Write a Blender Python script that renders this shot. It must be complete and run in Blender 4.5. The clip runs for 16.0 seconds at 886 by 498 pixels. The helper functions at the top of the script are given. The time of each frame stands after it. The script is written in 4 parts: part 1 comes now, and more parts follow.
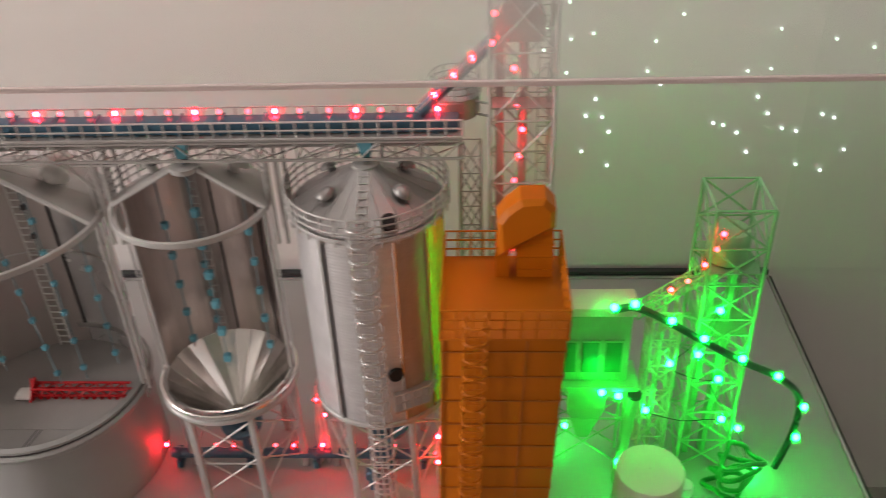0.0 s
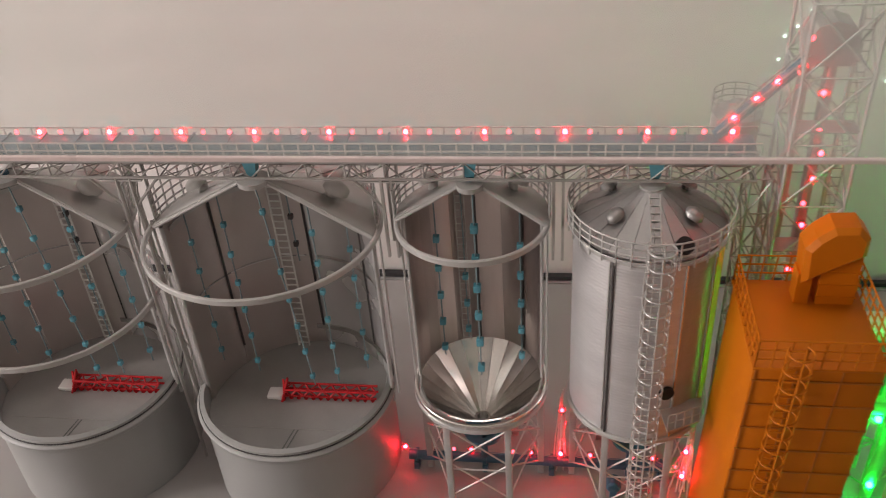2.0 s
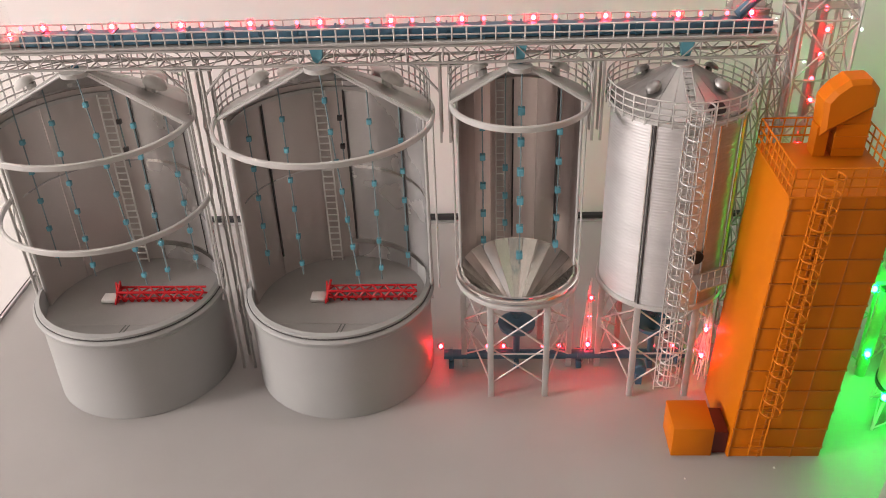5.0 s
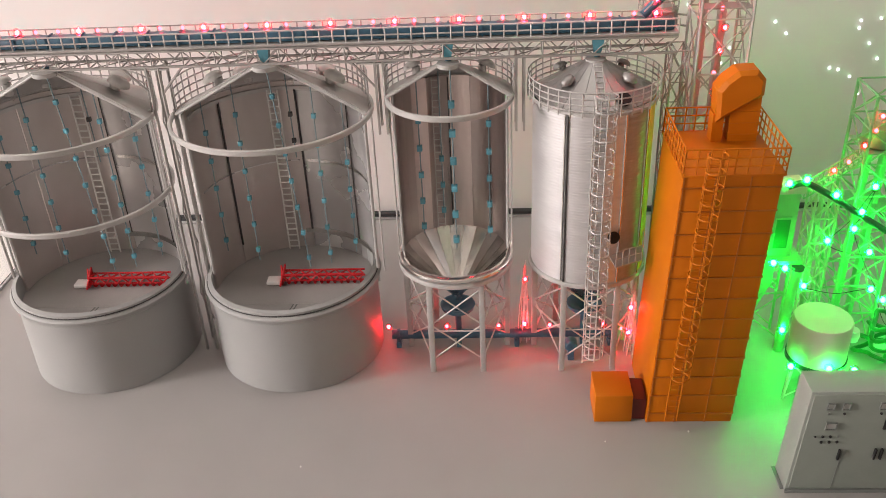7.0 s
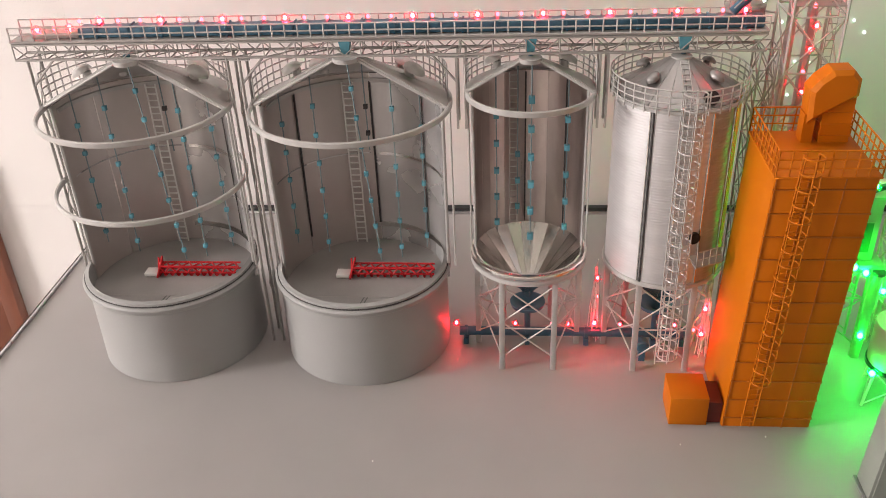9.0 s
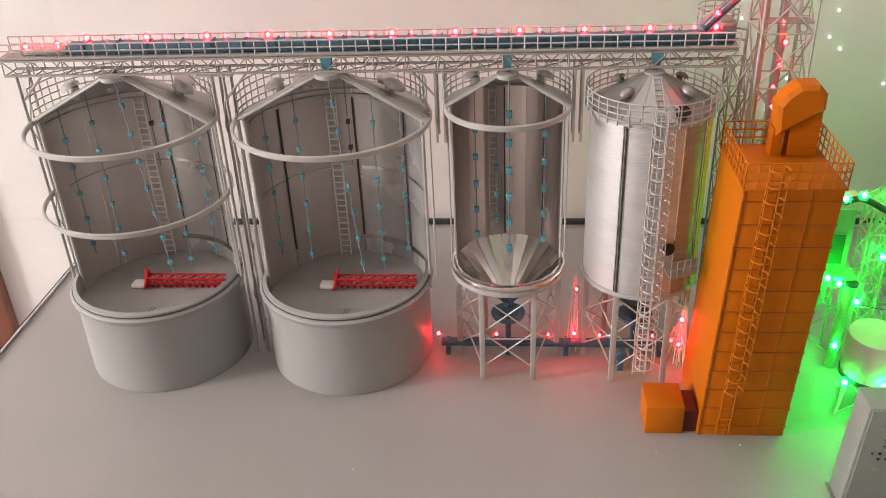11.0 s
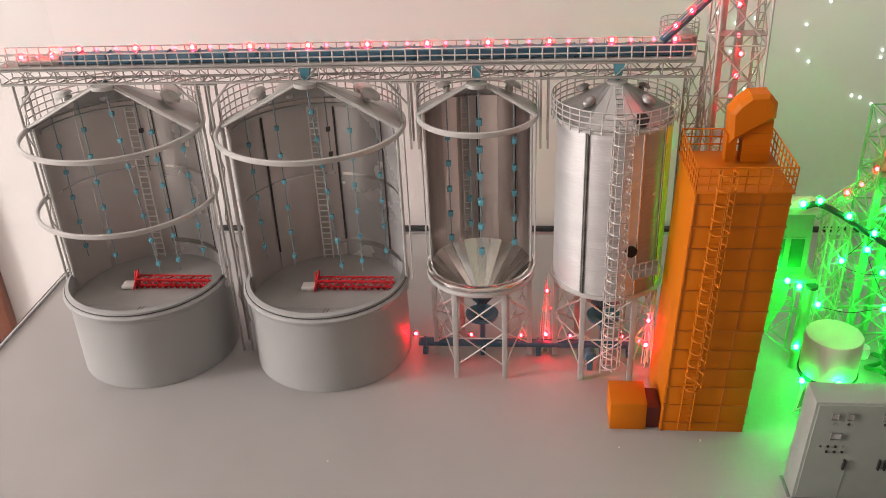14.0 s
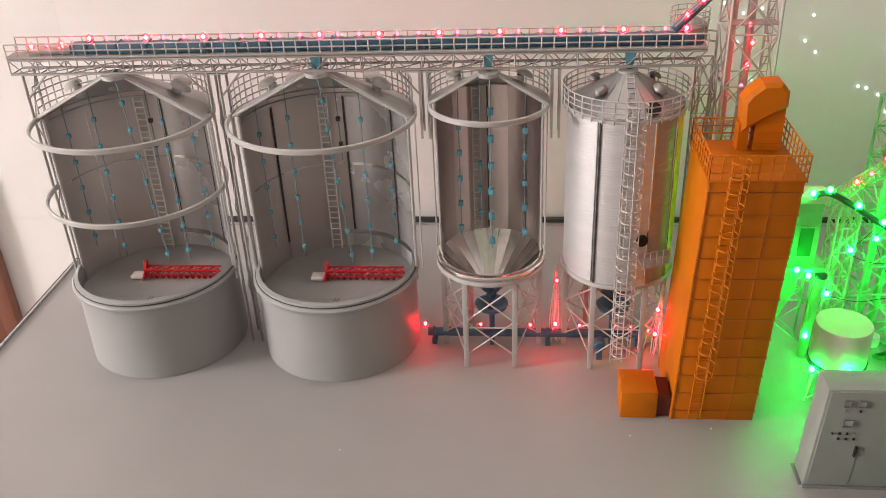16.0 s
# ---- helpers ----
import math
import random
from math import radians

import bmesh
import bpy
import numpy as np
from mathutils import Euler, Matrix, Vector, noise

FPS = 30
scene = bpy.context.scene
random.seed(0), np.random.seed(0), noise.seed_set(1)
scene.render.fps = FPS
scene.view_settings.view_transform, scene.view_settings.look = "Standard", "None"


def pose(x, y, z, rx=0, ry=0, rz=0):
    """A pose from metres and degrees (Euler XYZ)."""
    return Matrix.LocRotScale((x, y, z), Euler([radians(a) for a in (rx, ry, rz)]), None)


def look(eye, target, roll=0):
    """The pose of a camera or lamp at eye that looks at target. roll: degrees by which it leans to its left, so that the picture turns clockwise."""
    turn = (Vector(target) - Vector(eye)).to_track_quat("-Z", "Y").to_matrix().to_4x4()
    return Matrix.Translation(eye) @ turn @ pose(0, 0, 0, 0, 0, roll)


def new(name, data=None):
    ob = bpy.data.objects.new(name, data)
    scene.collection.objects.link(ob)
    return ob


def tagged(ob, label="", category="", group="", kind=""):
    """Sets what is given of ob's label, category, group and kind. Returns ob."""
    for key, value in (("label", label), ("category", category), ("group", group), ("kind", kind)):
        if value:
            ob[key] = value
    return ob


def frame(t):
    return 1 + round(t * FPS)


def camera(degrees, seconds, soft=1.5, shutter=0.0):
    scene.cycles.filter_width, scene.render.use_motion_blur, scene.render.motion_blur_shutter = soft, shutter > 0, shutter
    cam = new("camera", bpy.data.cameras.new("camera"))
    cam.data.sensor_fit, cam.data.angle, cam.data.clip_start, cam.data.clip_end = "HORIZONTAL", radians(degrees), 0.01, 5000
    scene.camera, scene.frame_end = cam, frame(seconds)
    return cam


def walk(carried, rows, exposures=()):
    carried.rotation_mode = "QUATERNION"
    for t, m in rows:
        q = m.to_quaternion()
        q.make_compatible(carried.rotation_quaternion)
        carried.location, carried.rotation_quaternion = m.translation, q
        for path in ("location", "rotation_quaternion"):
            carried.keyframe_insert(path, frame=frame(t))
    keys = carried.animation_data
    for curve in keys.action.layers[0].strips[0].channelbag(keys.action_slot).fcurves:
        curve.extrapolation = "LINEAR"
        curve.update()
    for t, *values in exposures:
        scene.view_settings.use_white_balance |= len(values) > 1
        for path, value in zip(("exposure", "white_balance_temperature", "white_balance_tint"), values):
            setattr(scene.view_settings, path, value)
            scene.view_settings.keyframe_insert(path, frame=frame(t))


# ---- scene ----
cam = camera(53.5, 16.0, soft=0.6, shutter=0.5)
PATH = [
    (0, (0.761, -1.087, 1.22), (0.66, 0.56, 0.09), -2.3),
    (0.5, (0.606, -1.143, 1.25), (0.51, 0.521, 0.143), -1.8),
    (1, (0.511, -1.162, 1.295), (0.342, 0.507, 0.207), -2.8),
    (1.5, (0.471, -1.162, 1.3), (0.27, 0.495, 0.198), -3.0),
    (2, (0.465, -1.088, 1.288), (0.193, 0.518, 0.129), -4.6),
    (2.5, (0.448, -1.036, 1.292), (0.129, 0.537, 0.099), -4.8),
    (3, (0.404, -1.05, 1.257), (0.121, 0.553, 0.096), -3.8),
    (3.5, (0.312, -1.094, 1.187), (0.15, 0.526, 0.024), -3.0),
    (4, (0.26, -1.159, 1.15), (0.149, 0.473, -0.001), -3.0),
    (4.2, (0.252, -1.208, 1.135), (0.164, 0.439, 0.005), -2.5),
    (6.3, (0.344, -1.48, 1.117), (0.237, 0.241, 0.103), -1.9),
    (6.5, (0.36, -1.491, 1.116), (0.255, 0.228, 0.098), -2.0),
    (7, (0.396, -1.511, 1.128), (0.29, 0.21, 0.114), -2.8),
    (7.5, (0.405, -1.515, 1.133), (0.29, 0.207, 0.122), -2.9),
    (8, (0.396, -1.51, 1.139), (0.276, 0.21, 0.125), -2.7),
    (8.5, (0.356, -1.511, 1.127), (0.193, 0.206, 0.115), -3.0),
    (9, (0.306, -1.501, 1.129), (0.138, 0.208, 0.104), -2.6),
    (11.3, (0.347, -1.544, 1.14), (0.182, 0.187, 0.152), -2.6),
    (11.5, (0.349, -1.561, 1.143), (0.203, 0.174, 0.158), -2.5),
    (12, (0.392, -1.589, 1.15), (0.238, 0.152, 0.177), -2.8),
    (12.5, (0.4, -1.602, 1.151), (0.23, 0.143, 0.19), -2.7),
    (13, (0.409, -1.595, 1.146), (0.231, 0.147, 0.179), -2.8),
    (13.5, (0.422, -1.595, 1.143), (0.237, 0.147, 0.179), -2.7),
    (14, (0.424, -1.601, 1.146), (0.234, 0.142, 0.185), -2.7),
    (14.5, (0.413, -1.611, 1.155), (0.231, 0.133, 0.192), -2.5),
    (15, (0.398, -1.614, 1.149), (0.225, 0.126, 0.178), -2.5),
    (15.5, (0.389, -1.614, 1.14), (0.222, 0.122, 0.16), -2.3),
    (16, (0.394, -1.611, 1.139), (0.214, 0.128, 0.167), -2.6),
]
walk(cam, [(t, look(eye, target, roll)) for t, eye, target, roll in PATH],
     exposures=[(0, -0.45), (1, -0.5), (2, -0.55), (2.5, -0.52), (3, -0.4), (3.5, -0.22), (4.2, 0.0), (6.3, 0.03), (9, 0.02), (11.3, -0.02), (16, -0.03)])


# ---------- world, room light, exposure ----------
world = bpy.data.worlds.new("world")
scene.world = world
world.use_nodes = True
world.node_tree.nodes["Background"].inputs[0].default_value = (0.9, 0.88, 0.88, 1)
world.node_tree.nodes["Background"].inputs[1].default_value = 0.05


def area_lamp(name, at, target, sx, sy, watts, colour):
    data = bpy.data.lights.new(name, "AREA")
    data.shape, data.size, data.size_y, data.energy, data.color = "RECTANGLE", sx, sy, watts, colour
    ob = new(name, data)
    ob.matrix_world = look(at, target)
    return ob


# Unseen lamp added for the soft light from the left; no window is built.
area_lamp("left_key_light", (-5.85, -1.9, 1.7), (0.2, -0.1, 0.2), 1.6, 1.4, 550, (1, 0.92, 0.885))
# Unseen overhead fill, added to even out table and wall; no fixture stands there.
area_lamp("overhead_fill_light", (0.5, 0.05, 2.15), (0.5, 0.05, 0), 1.6, 0.4, 9.5, (1, 0.92, 0.885))


# ---------- materials ----------
def material(name, colour, rough=0.5, metal=0.0, vary=0.12, scale=30.0, grain=400.0, bump=0.15, coat=0.0, random_tint=0.0, stretch=(1, 1, 1)):
    m = bpy.data.materials.new(name)
    m.use_nodes = True
    nt = m.node_tree
    n, l = nt.nodes, nt.links
    b = n["Principled BSDF"]
    tc = n.new("ShaderNodeTexCoord")
    mp = n.new("ShaderNodeMapping")
    geo = n.new("ShaderNodeNewGeometry")
    mp.inputs["Scale"].default_value = stretch
    l.new(geo.outputs["Position"], mp.inputs["Vector"])
    big = n.new("ShaderNodeTexNoise")
    big.inputs["Scale"].default_value = scale
    big.inputs["Detail"].default_value = 5
    fine = n.new("ShaderNodeTexNoise")
    fine.inputs["Scale"].default_value = grain
    fine.inputs["Detail"].default_value = 3
    for t in (big, fine):
        l.new(mp.outputs["Vector"], t.inputs["Vector"])
    mix = n.new("ShaderNodeMath")
    mix.operation = "MULTIPLY_ADD"
    l.new(fine.outputs["Fac"], mix.inputs[0])
    mix.inputs[1].default_value = 0.35
    l.new(big.outputs["Fac"], mix.inputs[2])
    ramp = n.new("ShaderNodeMapRange")
    ramp.inputs["From Min"].default_value, ramp.inputs["From Max"].default_value = 0.35, 1.0
    ramp.inputs["To Min"].default_value, ramp.inputs["To Max"].default_value = 1 - vary, 1 + vary * 0.6
    l.new(mix.outputs[0], ramp.inputs["Value"])
    value = ramp.outputs[0]
    if random_tint:
        info = n.new("ShaderNodeObjectInfo")
        r = n.new("ShaderNodeMapRange")
        r.inputs["To Min"].default_value, r.inputs["To Max"].default_value = 1 - random_tint, 1 + random_tint
        l.new(info.outputs["Random"], r.inputs["Value"])
        mul = n.new("ShaderNodeMath")
        mul.operation = "MULTIPLY"
        l.new(value, mul.inputs[0])
        l.new(r.outputs[0], mul.inputs[1])
        value = mul.outputs[0]
    col = n.new("ShaderNodeVectorMath")
    col.operation = "SCALE"
    col.inputs[0].default_value = colour
    l.new(value, col.inputs["Scale"])
    l.new(col.outputs[0], b.inputs["Base Color"])
    rr = n.new("ShaderNodeMapRange")
    rr.inputs["To Min"].default_value, rr.inputs["To Max"].default_value = max(rough - 0.08, 0.02), min(rough + 0.1, 1)
    l.new(big.outputs["Fac"], rr.inputs["Value"])
    l.new(rr.outputs[0], b.inputs["Roughness"])
    b.inputs["Metallic"].default_value = metal
    b.inputs["Coat Weight"].default_value = coat
    b.inputs["Coat Roughness"].default_value = 0.06
    if bump:
        bp = n.new("ShaderNodeBump")
        bp.inputs["Strength"].default_value = bump
        bp.inputs["Distance"].default_value = 0.0006
        l.new(mix.outputs[0], bp.inputs["Height"])
        l.new(bp.outputs[0], b.inputs["Normal"])
    return m


def glow(name, colour, strength):
    m = bpy.data.materials.new(name)
    m.use_nodes = True
    nt = m.node_tree
    nt.nodes.remove(nt.nodes["Principled BSDF"])
    e = nt.nodes.new("ShaderNodeEmission")
    e.inputs[0].default_value = (*colour, 1)
    e.inputs[1].default_value = strength
    nt.links.new(e.outputs[0], nt.nodes["Material Output"].inputs[0])
    return m


def pane_glass(name, tint, haze):
    """Thin glass: it lets light straight through, mirrors a little and carries a film of dust."""
    m = bpy.data.materials.new(name)
    m.use_nodes = True
    nt = m.node_tree
    n, l = nt.nodes, nt.links
    n.remove(n["Principled BSDF"])
    clear = n.new("ShaderNodeBsdfTransparent")
    clear.inputs[0].default_value = (*tint, 1)
    gloss = n.new("ShaderNodeBsdfGlossy")
    gloss.inputs["Roughness"].default_value = 0.03
    dust = n.new("ShaderNodeBsdfDiffuse")
    dust.inputs[0].default_value = (0.8, 0.78, 0.76, 1)
    geo = n.new("ShaderNodeNewGeometry")
    noise_t = n.new("ShaderNodeTexNoise")
    noise_t.inputs["Scale"].default_value = 7
    noise_t.inputs["Detail"].default_value = 6
    l.new(geo.outputs["Position"], noise_t.inputs["Vector"])
    film = n.new("ShaderNodeMapRange")
    film.inputs["To Min"].default_value, film.inputs["To Max"].default_value = haze * 0.6, haze * 1.4
    l.new(noise_t.outputs["Fac"], film.inputs["Value"])
    a = n.new("ShaderNodeMixShader")
    a.inputs[0].default_value = 0.025
    l.new(clear.outputs[0], a.inputs[1])
    l.new(gloss.outputs[0], a.inputs[2])
    c = n.new("ShaderNodeMixShader")
    l.new(film.outputs[0], c.inputs[0])
    l.new(a.outputs[0], c.inputs[1])
    l.new(dust.outputs[0], c.inputs[2])
    l.new(c.outputs[0], n["Material Output"].inputs[0])
    return m


WALL = material("wall_paint", (0.77, 0.74, 0.73), 0.45, vary=0.05, scale=3, grain=300, bump=0.08, coat=0.25)
# Darker paints for the unseen south and east walls, to cut bounced light.
GREIGE = material("greige_room_paint", (0.56, 0.53, 0.51), 0.6, vary=0.06, scale=3, grain=300, bump=0.08)
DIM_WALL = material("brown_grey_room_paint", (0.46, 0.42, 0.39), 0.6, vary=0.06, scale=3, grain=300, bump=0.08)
CEILING = material("ceiling_paint", (0.8, 0.79, 0.77), 0.7, vary=0.04, scale=3)
FLOOR = material("floor_vinyl", (0.3, 0.27, 0.25), 0.5, vary=0.2, scale=5)
DOOR = material("brown_door_veneer", (0.2, 0.06, 0.03), 0.4, vary=0.3, scale=8, grain=60, stretch=(6, 6, 0.5))
TABLE = material("table_laminate", (0.37, 0.355, 0.348), 0.38, vary=0.06, scale=6, grain=500, bump=0.05)
TABLE_EDGE = material("table_side_board", (0.5, 0.48, 0.46), 0.5, vary=0.1, scale=6)
ALU = material("aluminium_profile", (0.7, 0.7, 0.71), 0.3, 1.0, vary=0.1, scale=20)
RUBBER = material("black_seal", (0.03, 0.03, 0.032), 0.6, vary=0.2)
DRUM = material("grey_drum_plastic", (0.335, 0.335, 0.33), 0.5, vary=0.07, scale=9, grain=350, bump=0.1)
DRUM_FLOOR = material("grey_inner_floor", (0.37, 0.36, 0.35), 0.4, vary=0.12, scale=18, grain=350)
RIM = material("grey_painted_rim", (0.5, 0.49, 0.48), 0.35, 0.2, vary=0.1, scale=30)
# Lighter right and browner left shell sheets: shading put into the colours.
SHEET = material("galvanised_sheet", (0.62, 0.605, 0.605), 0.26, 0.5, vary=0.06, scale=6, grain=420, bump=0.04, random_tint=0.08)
SHADED_SHEET = material("shaded_brown_sheet", (0.54, 0.49, 0.47), 0.32, 0.45, vary=0.1, scale=9, grain=420, bump=0.04, random_tint=0.06)
MIRROR_SHEET = material("polished_steel_sheet", (0.6, 0.525, 0.5), 0.3, 0.95, vary=0.08, scale=40, grain=300, bump=0.03, random_tint=0.3, stretch=(1, 1, 0.03))
FOIL = material("corrugated_foil", (0.66, 0.65, 0.66), 0.5, 0.75, vary=0.12, scale=14, grain=260, bump=0.12, stretch=(0.5, 0.5, 3))
CHROME = material("bright_steel", (0.78, 0.77, 0.75), 0.2, 1.0, vary=0.1, scale=25, grain=200, bump=0.05, random_tint=0.3)
ROOF = material("pale_grey_roof", (0.47, 0.46, 0.45), 0.42, 0.35, vary=0.1, scale=20)
GREEN_DARK = material("dark_green_plastic", (0.015, 0.22, 0.05), 0.35, vary=0.15)
PALE = material("pale_mast_plastic", (0.55, 0.56, 0.4), 0.45, vary=0.12, scale=30)
STEEL = material("grey_model_steel", (0.42, 0.405, 0.39), 0.42, 0.4, vary=0.15, scale=40, random_tint=0.06)
LEG = material("bright_leg_steel", (0.5, 0.49, 0.48), 0.48, 0.3, vary=0.14, scale=40, random_tint=0.06)
VENT = material("pale_vent_plastic", (0.58, 0.565, 0.55), 0.45, vary=0.1, scale=40)
DARK = material("dark_seam", (0.05, 0.045, 0.045), 0.5, vary=0.3)
BLACK = material("black_opening", (0.008, 0.008, 0.008), 0.7, vary=0.2)
BLUE = material("blue_plastic", (0.045, 0.13, 0.2), 0.4, vary=0.15, scale=30)
TEAL = material("teal_sensor_plastic", (0.1, 0.31, 0.39), 0.45, vary=0.15, scale=60, random_tint=0.2)
RED = material("red_plastic", (0.5, 0.008, 0.014), 0.38, vary=0.15, scale=40)
ORANGE = material("orange_plastic", (0.53, 0.14, 0.002), 0.5, vary=0.08, scale=14, grain=500, bump=0.12)
ORANGE.node_tree.nodes["Principled BSDF"].inputs["Specular IOR Level"].default_value = 0.22
# Plant plastic is pale; the green lamps' light is put into its colour.
GREEN = material("green_tinted_model_plastic", (0.26, 0.56, 0.27), 0.45, vary=0.12, scale=30)
CREAM = material("cream_tank_plastic", (0.7, 0.6, 0.53), 0.45, vary=0.08, scale=20)
PANEL = material("grey_cabinet_paint", (0.26, 0.28, 0.25), 0.45, vary=0.06, scale=20)
FACE = material("mid_grey_faceplate", (0.205, 0.228, 0.2), 0.45, vary=0.08, scale=30)
PLATE = material("dark_grey_faceplate", (0.16, 0.17, 0.16), 0.45, vary=0.1, scale=30)
BEZEL = material("grey_bezel", (0.42, 0.43, 0.41), 0.35, vary=0.1)
WHITE = material("white_plastic", (0.75, 0.74, 0.72), 0.4, vary=0.06)
CABLE = material("dark_cable", (0.015, 0.03, 0.025), 0.4, vary=0.2)
CORD = material("grey_sensor_cord", (0.17, 0.24, 0.26), 0.5, vary=0.2)
WIRE = material("thin_wire", (0.36, 0.37, 0.37), 0.4, 0.5, vary=0.2)
DULL_FOIL = material("dull_roof_steel", (0.38, 0.37, 0.365), 0.5, 0.8, vary=0.14, scale=20, grain=260, random_tint=0.1)
# Matt tan stands in for the orange dryer mirrored in the shell.
TAN_SHEET = material("tan_reflection_sheet", (0.4, 0.33, 0.27), 0.55, 0.1, vary=0.14, scale=25, grain=200, bump=0.2, stretch=(3, 3, 0.4))
# Yellow base colour imitates the dryer and lamps mirrored in the crinkled foil.
CRINKLE = material("yellow_reflection_foil", (0.9, 0.55, 0.08), 0.4, 0.3, vary=0.3, scale=60, grain=160, bump=1.0)
RED_GLOW = glow("red_led", (1.0, 0.01, 0.022), 420)
RED_STRONG = glow("red_led_strong", (1.0, 0.01, 0.022), 380)
RED_TOWER = glow("red_led_tower", (1.0, 0.012, 0.022), 105)
RED_DIM = glow("red_led_dim", (1.0, 0.03, 0.045), 22)
GREEN_GLOW = glow("green_led", (0.004, 1.0, 0.07), 270)
WHITE_GLOW = glow("white_reflection_glow", (0.8, 1.0, 0.85), 3.5)
LID = pane_glass("dusty_lid_glass", (0.95, 0.97, 0.95), 0.17)
SIDE = pane_glass("side_glass", (0.99, 0.995, 0.99), 0.002)
# Pink base colour imitates the red light caught in the glass edge.
EDGE = material("red_tinted_glass_edge", (0.75, 0.62, 0.6), 0.3, vary=0.1)


# ---------- building helpers ----------
def thing(name, at, label, category, group="", kind=""):
    ob = new(name)
    ob.location = at
    ob.empty_display_size = 0.02
    tagged(ob, label, category, group, kind)
    return ob


def place_of(ob):
    p = Vector(ob.location)
    return place_of(ob.parent) + p if ob.parent else p


def mesh_of(bm, mat, smooth=True):
    bmesh.ops.recalc_face_normals(bm, faces=bm.faces)
    me = bpy.data.meshes.new("mesh")
    bm.to_mesh(me)
    bm.free()
    me.materials.append(mat)
    if smooth:
        me.shade_smooth()
        me.set_sharp_from_angle(angle=radians(35))
    return me


def part(name, bm, mat, parent=None, label="", smooth=True):
    """Links a bmesh in world coordinates as one mesh object under its thing."""
    ob = new(name, mesh_of(bm, mat, smooth))
    if parent:
        ob.parent = parent
        ob.location = -place_of(parent)
    if label:
        ob["label"] = label
    return ob


def structure(name, bm, mat, label, category):
    return tagged(part(name, bm, mat), label, category, kind="structure")


def box(x0, x1, y0, y1, z0, z1, bm=None, bevel=0.0):
    bm = bm or bmesh.new()
    m = Matrix.LocRotScale(((x0 + x1) / 2, (y0 + y1) / 2, (z0 + z1) / 2), None, (x1 - x0, y1 - y0, z1 - z0))
    made = bmesh.ops.create_cube(bm, size=1, matrix=m)
    if bevel:
        edges = {e for v in made["verts"] for e in v.link_edges}
        bmesh.ops.bevel(bm, geom=list(edges), offset=bevel, segments=2, affect="EDGES", profile=0.5)
    return bm


def revolve(profile, cx, cy, a0=0.0, a1=360.0, n=64, bm=None, close=True):
    """Sweeps a profile of (radius, height) round a vertical axis; angles in degrees."""
    bm = bm or bmesh.new()
    full = abs(a1 - a0) >= 359.9
    steps = n if full else n + 1
    rows = []
    for i in range(steps):
        a = radians(a0 + (a1 - a0) * i / n)
        rows.append([bm.verts.new((cx + r * math.cos(a), cy + r * math.sin(a), z)) for r, z in profile])
    count = len(profile)
    for i in range(n):
        p, q = rows[i], rows[(i + 1) % steps]
        for k in range(count if close else count - 1):
            bm.faces.new((p[k], q[k], q[(k + 1) % count], p[(k + 1) % count]))
    if not full and close:
        bm.faces.new(rows[0])
        bm.faces.new(rows[-1])
    return bm


def prism(points, axis, lo, hi):
    """Extrudes a polygon given in the two other axes."""
    bm = bmesh.new()

    def v(p, d):
        return {"x": (d, p[0], p[1]), "y": (p[0], d, p[1]), "z": (p[0], p[1], d)}[axis]

    a, b = [bm.verts.new(v(p, lo)) for p in points], [bm.verts.new(v(p, hi)) for p in points]
    bm.faces.new(a)
    bm.faces.new(b)
    for i in range(len(points)):
        j = (i + 1) % len(points)
        bm.faces.new((a[i], a[j], b[j], b[i]))
    return bm


UNIT = {}


def rod(name, parent, p, q, r, mat, sides=6):
    """A straight member between two points; all of one material share a mesh."""
    key = (mat.name, sides)
    if key not in UNIT:
        bm = bmesh.new()
        bmesh.ops.create_cone(bm, cap_ends=True, segments=sides, radius1=1, radius2=1, depth=1)
        UNIT[key] = mesh_of(bm, mat)
    p, q = Vector(p), Vector(q)
    ob = new(name, UNIT[key])
    turn = (q - p).to_track_quat("Z", "Y")
    ob.parent = parent
    base = place_of(parent) if parent else Vector()
    ob.matrix_basis = Matrix.LocRotScale((p + q) / 2 - base, turn, (r, r, (q - p).length))
    return ob


def bent_tube(points, r, bm=None, sides=8):
    """A round tube along a line of points."""
    bm = bm or bmesh.new()
    pts = [Vector(p) for p in points]
    rings = []
    for i, p in enumerate(pts):
        d = (pts[min(i + 1, len(pts) - 1)] - pts[max(i - 1, 0)]).normalized()
        side = d.cross(Vector((0, 0, 1)))
        side = side.normalized() if side.length > 0.05 else Vector((1, 0, 0))
        up = side.cross(d)
        rings.append([bm.verts.new(p + r * (math.cos(a) * side + math.sin(a) * up)) for a in [2 * math.pi * k / sides for k in range(sides)]])
    for a, b in zip(rings, rings[1:]):
        for k in range(sides):
            bm.faces.new((a[k], a[(k + 1) % sides], b[(k + 1) % sides], b[k]))
    bm.faces.new(rings[0])
    bm.faces.new(rings[-1])
    return bm


def smooth_line(points, n=8):
    """Points on a soft curve through the given ones."""
    p = [Vector(q) for q in points]
    p = [2 * p[0] - p[1]] + p + [2 * p[-1] - p[-2]]
    out = []
    for i in range(1, len(p) - 2):
        for k in range(n):
            t = k / n
            out.append(0.5 * (2 * p[i] + (p[i + 1] - p[i - 1]) * t + (2 * p[i - 1] - 5 * p[i] + 4 * p[i + 1] - p[i + 2]) * t * t + (3 * p[i] - p[i - 1] - 3 * p[i + 1] + p[i + 2]) * t ** 3))
    return out + [p[-2]]


